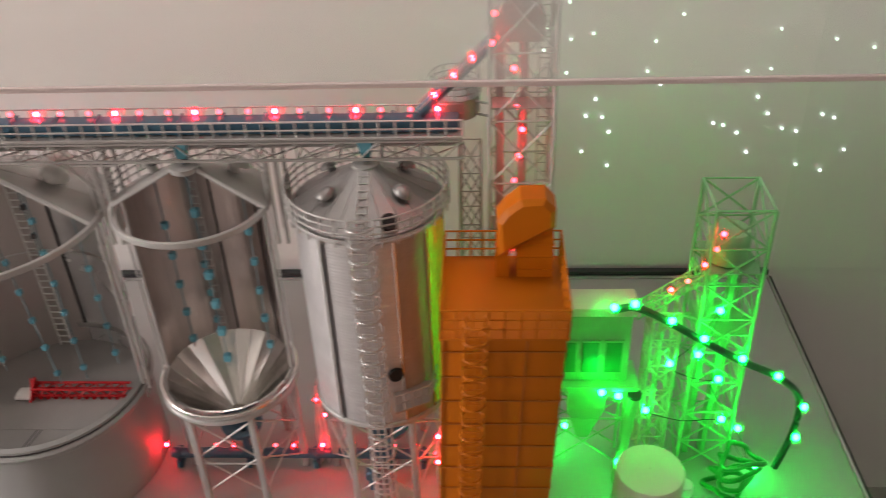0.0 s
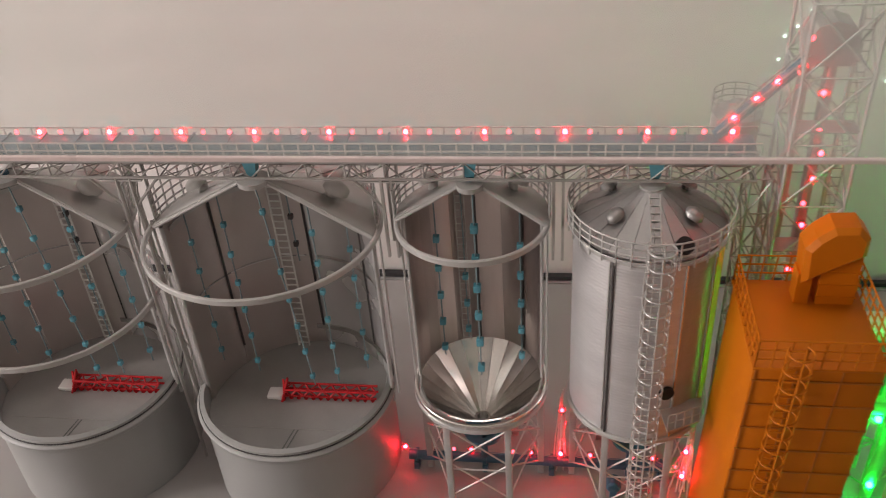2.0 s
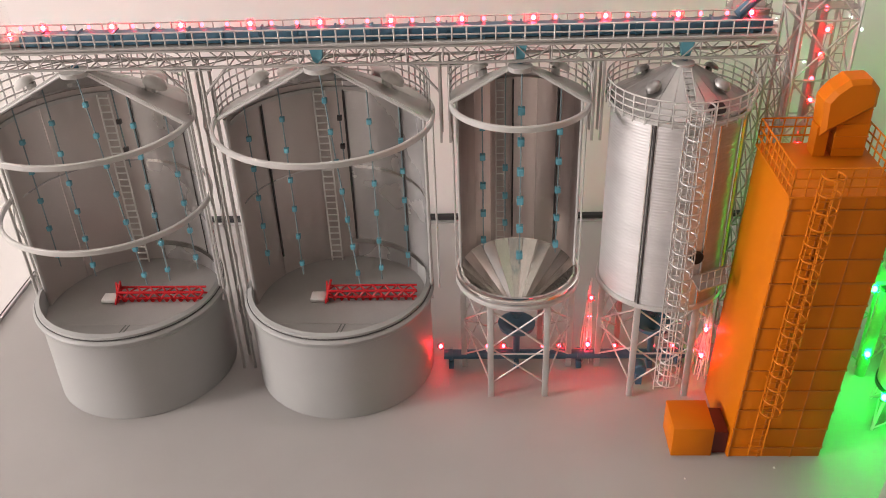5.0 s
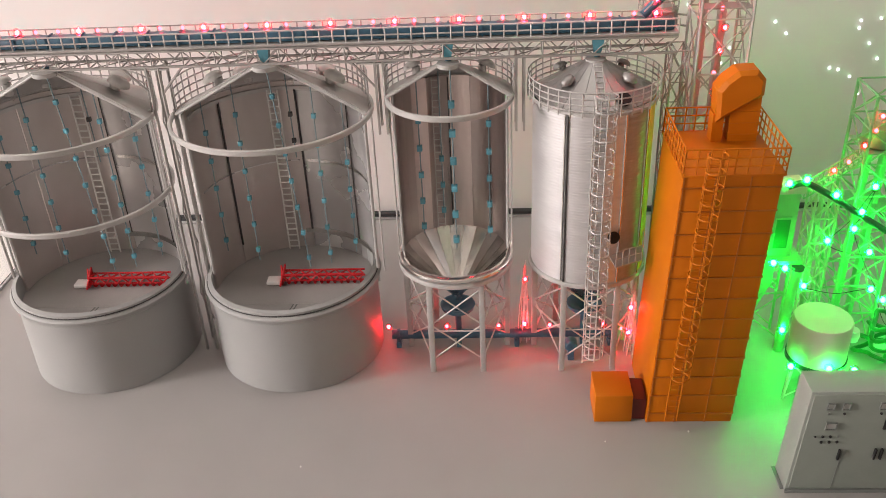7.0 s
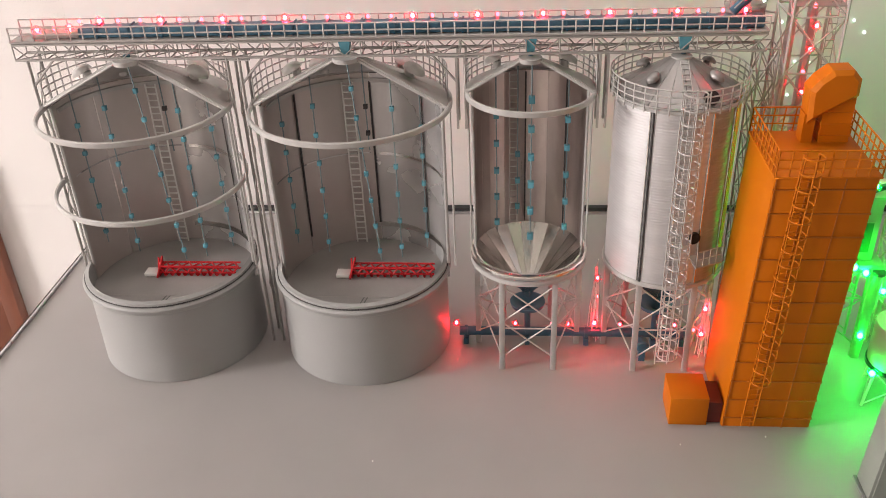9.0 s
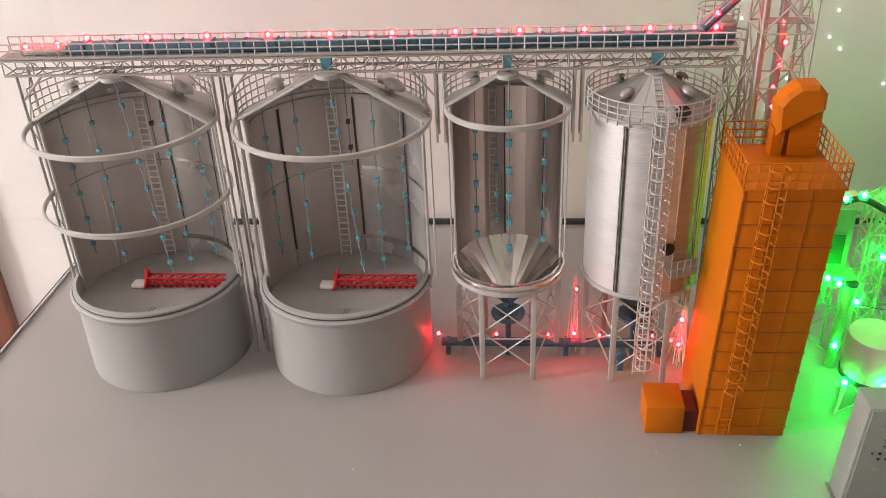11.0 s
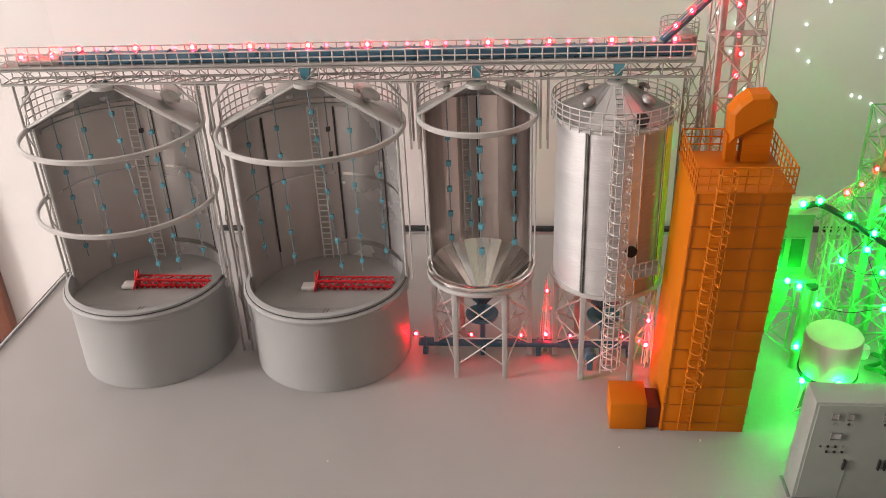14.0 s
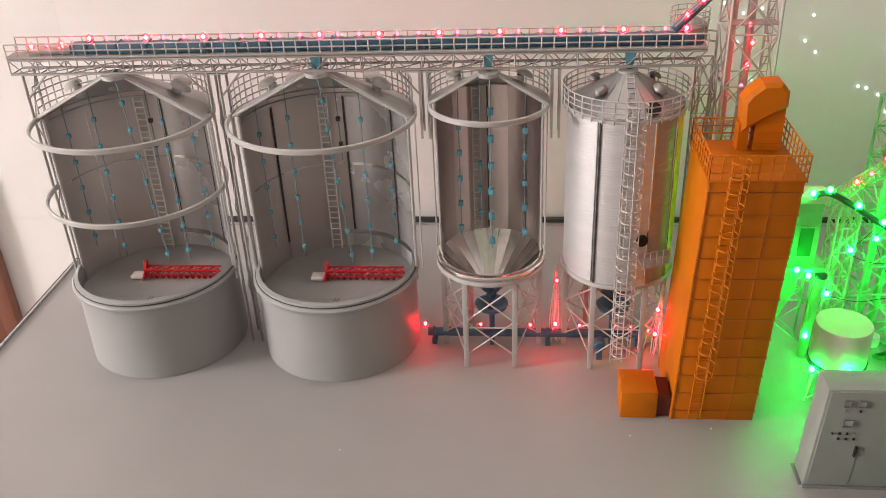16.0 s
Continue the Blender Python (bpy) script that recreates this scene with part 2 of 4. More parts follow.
def ring(name, parent, cx, cy, z, r, mat, tall=0.010, thick=0.004, a0=0.0, a1=360.0, label=""):
    h, w = tall / 2, thick / 2
    c = min(h, w) * 0.5
    prof = [(r - w + c, z - h), (r + w - c, z - h), (r + w, z - h + c), (r + w, z + h - c), (r + w - c, z + h), (r - w + c, z + h), (r - w, z + h - c), (r - w, z - h + c)]
    return part(name, revolve(prof, cx, cy, a0, a1, 72), mat, parent, label)


def round_rail(parent, cx, cy, r, z0, z1, mat, a0=0.0, a1=360.0, posts=24, levels=3, thick=0.0011, flare=0.0):
    """A guard rail round a roof edge: posts and hoops of round bar."""
    for k in range(levels):
        f = (k + 1) / levels
        z, rr = z0 + (z1 - z0) * f, r + flare * f
        n = 60
        pts = [(cx + rr * math.cos(radians(a0 + (a1 - a0) * i / n)), cy + rr * math.sin(radians(a0 + (a1 - a0) * i / n)), z) for i in range(n + 1)]
        part("rail_hoop", bent_tube(pts, thick, sides=5), mat, parent)
    for i in range(posts + 1 if a1 - a0 < 359 else posts):
        a = radians(a0 + (a1 - a0) * i / posts)
        rod("rail_post", parent, (cx + r * math.cos(a), cy + r * math.sin(a), z0), (cx + (r + flare) * math.cos(a), cy + (r + flare) * math.sin(a), z1), thick, mat, 5)


def straight_rail(parent, p, q, z0, z1, n, mat, levels=3, thick=0.0011):
    for k in range(levels):
        z = z0 + (z1 - z0) * (k + 1) / levels
        rod("rail_bar", parent, (p[0], p[1], z), (q[0], q[1], z), thick, mat, 5)
    for i in range(n + 1):
        x, y = p[0] + (q[0] - p[0]) * i / n, p[1] + (q[1] - p[1]) * i / n
        rod("rail_post", parent, (x, y, z0), (x, y, z1), thick, mat, 5)


def ladder(parent, foot, top, width, steps, mat, thick=0.0012, across=(1, 0, 0)):
    foot, top, side = Vector(foot), Vector(top), Vector(across) * width / 2
    rod("stile", parent, foot - side, top - side, thick, mat, 5)
    rod("stile", parent, foot + side, top + side, thick, mat, 5)
    for i in range(steps):
        p = foot.lerp(top, (i + 0.5) / steps)
        rod("rung", parent, p - side, p + side, thick * 0.9, mat, 5)


def cage(parent, x, y, z0, z1, r, hoops, mat, bars=3):
    """Safety hoops of a ladder whose climber stands on the -y side."""
    data = None
    for i in range(hoops):
        z = z0 + (z1 - z0) * i / (hoops - 1)
        if data is None:
            pts = [(r * math.sin(a) * 1.0, -r * 0.9 - r * math.cos(a), 0) for a in [radians(-140 + 280 * k / 16) for k in range(17)]]
            data = mesh_of(bent_tube(pts, 0.0014, sides=6), mat)
        ob = new("cage_hoop", data)
        ob.parent = parent
        ob.location = Vector((x, y, z)) - place_of(parent)
    for k in range(bars):
        a = radians(-70 + 140 * k / (bars - 1))
        px, py = x + r * math.sin(a), y - r * 0.9 - r * math.cos(a)
        rod("cage_bar", parent, (px, py, z0), (px, py, z1), 0.0011, mat, 5)


def lattice(parent, x0, x1, y0, y1, z0, z1, bays, mat, leg=0.0026, brace=0.0014):
    """A four-legged lattice mast."""
    corners = [(x0, y0), (x1, y0), (x1, y1), (x0, y1)]
    for c in corners:
        rod("leg", parent, (*c, z0), (*c, z1), leg, mat, 6)
    for i in range(bays + 1):
        z = z0 + (z1 - z0) * i / bays
        for k in range(4):
            a, b = corners[k], corners[(k + 1) % 4]
            if i:
                rod("crossbar", parent, (*a, z), (*b, z), brace, mat, 5)
            if i < bays:
                zn = z0 + (z1 - z0) * (i + 1) / bays
                rod("brace", parent, (*a, z), (*b, zn), brace, mat, 5)
                rod("brace", parent, (*b, z), (*a, zn), brace, mat, 5)


def halo_plastic(name, colour):
    """Milky coloured shell imitating a lamp's halo: most light passes, the rest is scattered."""
    m = bpy.data.materials.new(name)
    m.use_nodes = True
    n, l = m.node_tree.nodes, m.node_tree.links
    n.remove(n["Principled BSDF"])
    a, b, mix = n.new("ShaderNodeBsdfTransparent"), n.new("ShaderNodeBsdfTranslucent"), n.new("ShaderNodeMixShader")
    b.inputs[0].default_value = (*colour, 1)
    mix.inputs[0].default_value = 0.16
    l.new(a.outputs[0], mix.inputs[1])
    l.new(b.outputs[0], mix.inputs[2])
    l.new(mix.outputs[0], n["Material Output"].inputs[0])
    return m


RED_HALO = halo_plastic("red_halo", (0.9, 0.03, 0.06))
HALO = {"red_led_strong": RED_HALO, "red_led": RED_HALO, "red_led_tower": RED_HALO, "green_led": halo_plastic("green_halo", (0.05, 0.9, 0.3))}
BULBS = {}
CAPS = {}


def led_string(name, label, group_parent_at, points, mats, wire_mat, r=0.0034, wire=True, sag=0.004):
    """A string of lights: one thin wire and its bulbs."""
    t = thing(name, group_parent_at, label, "string lights")
    if wire:
        line = []
        for a, b in zip(points, points[1:]):
            mid = (Vector(a) + Vector(b)) / 2 - Vector((0, 0, sag))
            line += [a, mid]
        line.append(points[-1])
        part("wire", bent_tube([Vector(p) - Vector((0, 0, r)) for p in smooth_line(line, 4)], 0.0007, sides=5), wire_mat, t)
    for i, p in enumerate(points):
        m = mats[i % len(mats)]
        key = (m.name, r)
        if key not in BULBS:
            bm = bmesh.new()
            bmesh.ops.create_icosphere(bm, subdivisions=2, radius=r, matrix=Matrix.Diagonal((1, 1, 1.2, 1)))
            BULBS[key] = mesh_of(bm, m)
        ob = new("bulb", BULBS[key])
        ob.parent = t
        ob.location = Vector(p) - place_of(t)
        # Oversized shell added round the bulb in place of its bloom.
        if m.name in HALO:
            if m.name not in CAPS:
                bm = bmesh.new()
                bmesh.ops.create_icosphere(bm, subdivisions=2, radius=0.0095 if m.name == "green_led" else 0.0075, matrix=Matrix.Diagonal((1, 1, 1.15, 1)))
                CAPS[m.name] = mesh_of(bm, HALO[m.name])
            cap = new("halo", CAPS[m.name])
            cap.parent = ob
    return t


# ---------- the room and the show case ----------
ROOM_X0, ROOM_X1, ROOM_Y0, ROOM_Y1, FLOOR_Z, CEIL_Z = -6.0, 3.6, -4.0, 0.6, -0.75, 2.2
structure("floor", box(ROOM_X0, ROOM_X1, ROOM_Y0, ROOM_Y1, FLOOR_Z - 0.1, FLOOR_Z), FLOOR, "brown-grey vinyl floor of the show room", "floor")
structure("ceiling", box(ROOM_X0, ROOM_X1, ROOM_Y0, ROOM_Y1, CEIL_Z, CEIL_Z + 0.1), CEILING, "plain white painted ceiling of the room", "ceiling")
structure("wall_north", box(ROOM_X0, ROOM_X1, ROOM_Y1, ROOM_Y1 + 0.12, FLOOR_Z, CEIL_Z), WALL, "off-white glossy painted wall behind the model", "wall")
structure("wall_south", box(ROOM_X0, ROOM_X1, ROOM_Y0 - 0.12, ROOM_Y0, FLOOR_Z, CEIL_Z), GREIGE, "plain unseen wall, greige to cut bounced light", "wall")
structure("wall_west", box(ROOM_X0 - 0.12, ROOM_X0, ROOM_Y0, ROOM_Y1, FLOOR_Z, CEIL_Z), WALL, "plain off-white side wall of the room", "wall")
structure("wall_east", box(ROOM_X1, ROOM_X1 + 0.12, ROOM_Y0, ROOM_Y1, FLOOR_Z, CEIL_Z), DIM_WALL, "plain unseen side wall, brown-grey to cut bounced light", "wall")

door = thing("door_1", (-1.6, 0.57, FLOOR_Z), "closed reddish-brown wood veneer door in the wall", "door", kind="structure")
part("door_leaf", box(-2.05, -1.23, 0.565, 0.597, FLOOR_Z, 0.12, bevel=0.003), DOOR, door)
part("door_frame", box(-1.228, -1.18, 0.56, 0.597, FLOOR_Z, 0.16, bevel=0.003), DOOR, door)
part("door_frame", box(-2.10, -2.052, 0.56, 0.597, FLOOR_Z, 0.16, bevel=0.003), DOOR, door)
part("door_frame", box(-2.052, -1.228, 0.56, 0.597, 0.122, 0.16, bevel=0.003), DOOR, door)

TX0, TX1, TY0, TY1 = -0.80, 1.405, -0.60, 0.58
case = thing("display_table", ((TX0 + TX1) / 2, 0, FLOOR_Z), "long grey laminate display table with aluminium edge profile", "table")
part("tabletop", box(TX0, TX1, TY0, TY1, -0.035, 0), TABLE, case)
part("plinth", box(TX0 + 0.05, TX1 - 0.05, TY0 + 0.05, TY1 - 0.03, FLOOR_Z, -0.036), TABLE_EDGE, case)


def edge_profile(x0, x1, y0, y1):
    part("edge_profile", box(x0, x1, y0, y1, 0.001, 0.007, bevel=0.001), ALU, case, "bright aluminium edge profile")


edge_profile(TX0, TX1, TY1 - 0.016, TY1 - 0.010)
edge_profile(TX0, TX0 + 0.005, TY0, TY1 - 0.017)
edge_profile(TX1 - 0.005, TX1, TY0, TY1 - 0.017)
part("seal_strip", box(TX0, TX1, TY1 - 0.009, TY1 + 0.006, -0.002, 0.016), RUBBER, case, "black rubber seal")
part("seal_strip", box(TX0 - 0.006, TX0 - 0.001, TY0, TY1 - 0.01, -0.02, 0.004), RUBBER, case, "black rubber seal")
part("seal_strip", box(TX1 + 0.001, TX1 + 0.006, TY0, TY1 - 0.01, -0.02, 0.004), RUBBER, case, "black rubber seal")

glass = thing("glass_cover", ((TX0 + TX1) / 2, 0, 0.01), "clear glass show case cover with a dusty lid", "glass cover")
LIDZ = 1.0
for g in (
    part("lid_pane", box(TX0 - 0.012, TX1 + 0.012, -0.586, TY1 + 0.015, LIDZ, LIDZ + 0.0008), LID, glass, "dusty glass lid", smooth=False),
    part("side_pane", box(TX0 - 0.0055, TX0 - 0.0015, -0.585, TY1 - 0.012, 0.004, LIDZ - 0.001), SIDE, glass, smooth=False),
    part("side_pane", box(TX1 + 0.0015, TX1 + 0.0055, -0.585, TY1 - 0.012, 0.004, LIDZ - 0.001), SIDE, glass, smooth=False),
):
    g.visible_shadow = False
part("lid_edge", box(TX0 - 0.012, TX1 + 0.012, -0.590, -0.5865, LIDZ - 0.0018, LIDZ + 0.0018, bevel=0.0007), EDGE, glass, "frosted front edge of the lid, red glow in its colour")


# ---------- flat-bottom silos, cut open ----------
def vent(parent, x, y, z, a, s=1.0, mat=VENT):
    """A hooded roof vent: a short neck under a flat cowl that leans outwards along the angle a."""
    turn = Matrix.Translation((x, y, z)) @ Matrix.Rotation(radians(a), 4, "Z") @ Matrix.Diagonal((s, s, s, 1))
    neck = revolve([(0.0045, -0.004), (0.0075, -0.004), (0.0068, 0.016), (0.0042, 0.016)], -0.005, 0, n=16)
    bmesh.ops.transform(neck, matrix=turn, verts=neck.verts)
    part("vent_neck", neck, mat, parent)
    cowl = revolve([(0.0005, 0.0120), (0.0080, 0.0112), (0.0140, 0.0085), (0.0172, 0.0045), (0.0180, 0.0), (0.0168, 0.0), (0.0155, 0.0038), (0.0120, 0.0068), (0.0005, 0.0095)], 0, 0, n=24)
    for v in cowl.verts:
        v.co.y *= 0.8
    bmesh.ops.transform(cowl, matrix=turn @ Matrix.Translation((0.002, 0, 0.013)) @ Matrix.Rotation(radians(28), 4, "Y"), verts=cowl.verts)
    part("roof_vent", cowl, mat, parent, "pale hooded roof vent")


def auger(cx, cy, z):
    t = thing("sweep_auger", (cx, cy, z), "red plastic sweep auger lying on the silo floor", "auger", "sweep augers")
    x0, x1 = cx - 0.036, cx + 0.138
    part("pivot", box(x0 - 0.030, x0 - 0.001, cy + 0.001, cy + 0.027, z, z + 0.008, bevel=0.002), WHITE, t, "pale pivot block")
    for y in (cy - 0.004, cy + 0.030):
        rod("end_strut", t, (x0, y, z + 0.001), (x0 + 0.012, cy + 0.014, z + 0.043), 0.0022, RED)
    rod("end_strut", t, (x0, cy - 0.004, z + 0.002), (x0, cy + 0.030, z + 0.002), 0.0022, RED)
    part("end_plate", prism([(cy - 0.002, z + 0.002), (cy + 0.028, z + 0.002), (cy + 0.014, z + 0.041)], "x", x0 + 0.002, x0 + 0.005), RED, t)
    for y, zz in ((cy + 0.004, z + 0.024), (cy + 0.022, z + 0.024), (cy + 0.004, z + 0.010), (cy + 0.022, z + 0.010)):
        rod("beam_bar", t, (x0 + 0.004, y, zz), (x1, y, zz), 0.0023, RED)
    n = 14
    for i in range(n):
        xa, xb = x0 + 0.004 + (x1 - x0 - 0.004) * i / n, x0 + 0.004 + (x1 - x0 - 0.004) * (i + 1) / n
        za, zb = (z + 0.010, z + 0.024) if i % 2 else (z + 0.024, z + 0.010)
        rod("web_brace", t, (xa, cy + 0.004, za), (xb, cy + 0.004, zb), 0.0019, RED, 5)
        rod("web_brace", t, (xa, cy + 0.004 + 0.018 * (i % 2), z + 0.024), (xb, cy + 0.022 - 0.018 * (i % 2), z + 0.024), 0.0019, RED, 5)
    flight = bmesh.new()
    steps, turns = 150, 12
    rows = []
    for i in range(steps + 1):
        a = 2 * math.pi * turns * i / steps
        x = x0 + 0.008 + (x1 - x0 - 0.01) * i / steps
        rows.append([flight.verts.new((x, cy + 0.006 + r * math.cos(a), z + 0.0085 + r * math.sin(a))) for r in (0.0015, 0.0075)])
    for a, b in zip(rows, rows[1:]):
        flight.faces.new((a[0], a[1], b[1], b[0]))
    part("screw_flight", flight, RED, t)
    return t


def sensor_cable(parent, foot, top, levels, mat=TEAL, size=0.0041):
    """A hanging cord from the roof with sensor cubes threaded on it at the given heights; its tail hangs free."""
    foot, top = Vector(foot), Vector(top)
    rod("cable", parent, foot, top, 0.0013, CORD, 5)
    for z in levels:
        p = foot.lerp(top, (z - foot.z) / (top.z - foot.z))
        part("sensor", box(p.x - size, p.x + size, p.y - size, p.y + size, z - size * 1.1, z + size * 1.1, bevel=0.0008), mat, parent, "small teal sensor cube" if mat is TEAL else "small dark sensor cube")


def big_silo(cx, label, mid_hoop, hoop_r):
    cy, R = 0.0, 0.176
    s = thing("grain_silo", (cx, cy, 0), label, "silo", "grain silos")
    # the base drum is a little wider than the shell and stands further back
    bx, by, B = cx - 0.009, cy + 0.019, 0.1755
    drum = revolve([(B - 0.008, 0), (B - 0.003, 0.001), (B - 0.004, 0.150), (B - 0.001, 0.168), (B + 0.003, 0.172), (B + 0.005, 0.180), (B + 0.002, 0.184), (B - 0.001, 0.185), (B - 0.002, 0.192),
                    (B - 0.010, 0.195), (B - 0.012, 0.190), (B - 0.012, 0.154), (B - 0.02, 0.150)], bx, by, n=96)
    part("base_drum", drum, DRUM, s, "matt light grey base drum")
    ring("rim_groove", s, bx, by, 0.1868, B - 0.0006, DARK, 0.0022, 0.002)
    part("inner_floor", revolve([(0.001, 0.148), (B - 0.0125, 0.148), (B - 0.0125, 0.155), (0.001, 0.155)], bx, by, n=72), DRUM_FLOOR, s, "grey silo floor with drain slots")
    part("floor_joint", box(cx - 0.13, cx + 0.12, cy - 0.066, cy - 0.0645, 0.1551, 0.1556), STEEL, s)
    for k in (0, 1):
        part("drain_slot", prism([(cx - 0.012 + 0.007 * k, cy - 0.135), (cx - 0.0095 + 0.007 * k, cy - 0.135), (cx + 0.004 + 0.007 * k, cy - 0.067), (cx + 0.0015 + 0.007 * k, cy - 0.067)], "z", 0.1551, 0.1556), PLATE, s)
    # back shell in sheets; lit and shaded side are put into their colours
    zj = 0.384 if mid_hoop else 0.3645
    cuts = (4, 44, 87, 143, 181)
    a0, a1 = cuts[0], cuts[-1]
    zt = 0.538
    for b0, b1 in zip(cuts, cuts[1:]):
        part("shell_sheet", revolve([(R - 0.010, 0.1555), (R - 0.006, 0.1555), (R - 0.006, zt), (R - 0.010, zt)], cx, cy, b0 + 0.25, b1 - 0.25, 24), SHEET if b0 < 80 else SHADED_SHEET, s,
             "galvanised sheet, lit side put into its colour" if b0 == 4 else "brownish sheet, shade put into its colour" if b0 == 143 else "")
    for a in (a0, a1):
        x, y = cx + (R - 0.008) * math.cos(radians(a)), cy + (R - 0.008) * math.sin(radians(a))
        rod("edge_post", s, (x, y, 0.19), (x, y, zt), 0.0034, RIM, 8)
    for a, w in ((87, 0.0022), (143, 0.0022), (44, 0.0014)) if not mid_hoop else ((87, 0.0013), (44, 0.0012)):
        x, y = cx + (R - 0.0125) * math.cos(radians(a)), cy + (R - 0.0125) * math.sin(radians(a))
        rod("seam_strip", s, (x, y, 0.2), (x, y, 0.522), w, DARK, 6)
    # Bright steel on the right halves only, imitating the lit side's highlight.
    part("shell_foot_ring", revolve([(R - 0.013, 0.190), (R - 0.0105, 0.190), (R - 0.0105, 0.201), (R - 0.013, 0.201)], cx, cy, 8, 92, 40), CHROME, s, "inner foot ring with its highlight in bright steel")
    part("sheet_joint", revolve([(R - 0.0122, zj - 0.0030), (R - 0.0103, zj - 0.0030), (R - 0.0103, zj + 0.0030), (R - 0.0122, zj + 0.0030)], cx, cy, 10, 84, 30), CHROME, s, "sheet joint with its highlight in bright steel")
    part("sheet_joint", revolve([(R - 0.0118, zj - 0.0012), (R - 0.0103, zj - 0.0012), (R - 0.0103, zj + 0.0012), (R - 0.0118, zj + 0.0012)], cx, cy, 90, 174, 40), SHEET, s)
    part("top_band", revolve([(R - 0.014, 0.520), (R - 0.0105, 0.520), (R - 0.0105, 0.528), (R - 0.014, 0.528)], cx, cy, 8, 176, 60), RIM, s)
    # hoops
    ring("hoop", s, cx, cy, 0.537, hoop_r, RIM, 0.011, 0.006)
    if mid_hoop:
        ring("hoop", s, cx, cy, 0.384, hoop_r + 0.002, RIM, 0.011, 0.006)
    for a in (0, 180):
        x = cx + (hoop_r - 0.002) * math.cos(radians(a))
        rod("hoop_stay", s, (x, cy, 0.19), (x, cy, 0.548), 0.0022, RIM, 6)
    # roof, cut towards the viewer
    zr, re = 0.622, R + 0.003
    part("roof", revolve([(0.020, zr), (re, 0.538), (re + 0.002, 0.541), (re, 0.5435), (0.020, zr + 0.006)], cx, cy, -8, 182, 48), ROOF, s, "pale grey conical roof, cut open")
    part("roof_collar", revolve([(0.0005, zr + 0.001), (0.024, zr - 0.002), (0.024, zr + 0.006), (0.0005, zr + 0.008)], cx, cy, n=24), ROOF, s)
    for a in (-8, 182):
        c, q = math.cos(radians(a)), math.sin(radians(a))
        rod("roof_edge", s, (cx + 0.018 * c, cy + 0.018 * q, zr + 0.001), (cx + re * c, cy + re * q, 0.539), 0.0030, RIM, 8)
    for i in range(9):
        a = radians(-10 + 190 * i / 8)
        rod("roof_rib", s, (cx + 0.022 * math.cos(a), cy + 0.022 * math.sin(a), zr + 0.005), (cx + re * math.cos(a), cy + re * math.sin(a), 0.5425), 0.0010, ROOF, 5)
    round_rail(s, cx, cy, re, 0.541, 0.600, LEG, 2, 178, 28, 4, 0.0016)
    for a, r in ((158, 0.118), (122, 0.14), (52, 0.14), (16, 0.118)):
        x, y = cx + r * math.cos(radians(a)), cy + r * math.sin(radians(a))
        vent(s, x, y, zr - (zr - 0.54) * (r - 0.02) / (re - 0.02) + 0.001, 180 if a > 90 else 0, 1.2)
    # inside: ladder and sensor cables
    ladder(s, (cx - 0.034, cy + 0.152, 0.156), (cx - 0.034, cy + 0.152, 0.525), 0.021, 26, WHITE, 0.0018)
    def roof_z(x, y):
        return zr - (zr - 0.539) * max(math.hypot(x, y) - 0.02, 0) / (re - 0.02)

    step = 0.0588
    for x, y, z_low, k in ((-0.141, 0.028, 0.252, 5), (-0.078, 0.028, 0.229, 6), (0.075, 0.005, 0.232, 6), (0.124, 0.030, 0.243, 5)):
        sensor_cable(s, (cx + x, cy + y, z_low - 0.026), (cx + x, cy + y, roof_z(x, y)), [z_low + step * i for i in range(k)])
    sensor_cable(s, (cx + 0.034, cy - 0.005, 0.205), (cx, cy, zr), [0.227 + 0.0568 * i for i in range(7)])
    sensor_cable(s, (cx + 0.010, cy + 0.1, 0.40), (cx + 0.008, cy + 0.1, roof_z(0.008, 0.1)), [0.437, 0.493], DARK)
    return s


big_silo(-0.405, "cut-open flat-bottom grain silo with two grey hoops", True, 0.1785)
big_silo(0.0, "cut-open flat-bottom grain silo with one grey hoop", False, 0.1845)
auger(-0.408, 0.0, 0.1565)
auger(0.0, 0.0, 0.1565)


# ---------- hopper silos on legs ----------
def leg_stand(s, cx, cy, r, z1, first=-120):
    pts = [(cx + r * math.cos(radians(first + 60 * k)), cy + r * math.sin(radians(first + 60 * k))) for k in range(6)]
    for x, y in pts:
        part("leg", box(x - 0.0056, x + 0.0056, y - 0.0040, y + 0.0040, 0.0, z1, bevel=0.0008), LEG, s)
    for k in range(6):
        a, b = pts[k], pts[(k + 1) % 6]
        for zl, zh in ((0.03, 0.115), (0.115, 0.2)):
            rod("brace", s, (*a, zl), (*b, zh), 0.0017, LEG, 5)
            rod("brace", s, (*b, zl), (*a, zh), 0.0017, LEG, 5)
        rod("tie", s, (*a, 0.1), (*b, 0.1), 0.0018, LEG, 5)


def hopper(s, cx, cy, r, z_top, z_low, mat):
    n = 22
    for k in range(n):
        a0, a1 = 360 * k / n + 0.4, 360 * (k + 1) / n - 0.4
        part("cone_panel", revolve([(r - 0.003, z_top), (r, z_top - 0.001), (0.013, z_low), (0.010, z_low)], cx, cy, a0, a1, 1), CHROME, s, "bright steel cone panel" if k == 0 else "", smooth=False)
    part("spout", revolve([(0.006, z_low - 0.014), (0.009, z_low - 0.014), (0.014, z_low + 0.004), (0.010, z_low + 0.004)], cx, cy, n=24), CHROME, s)


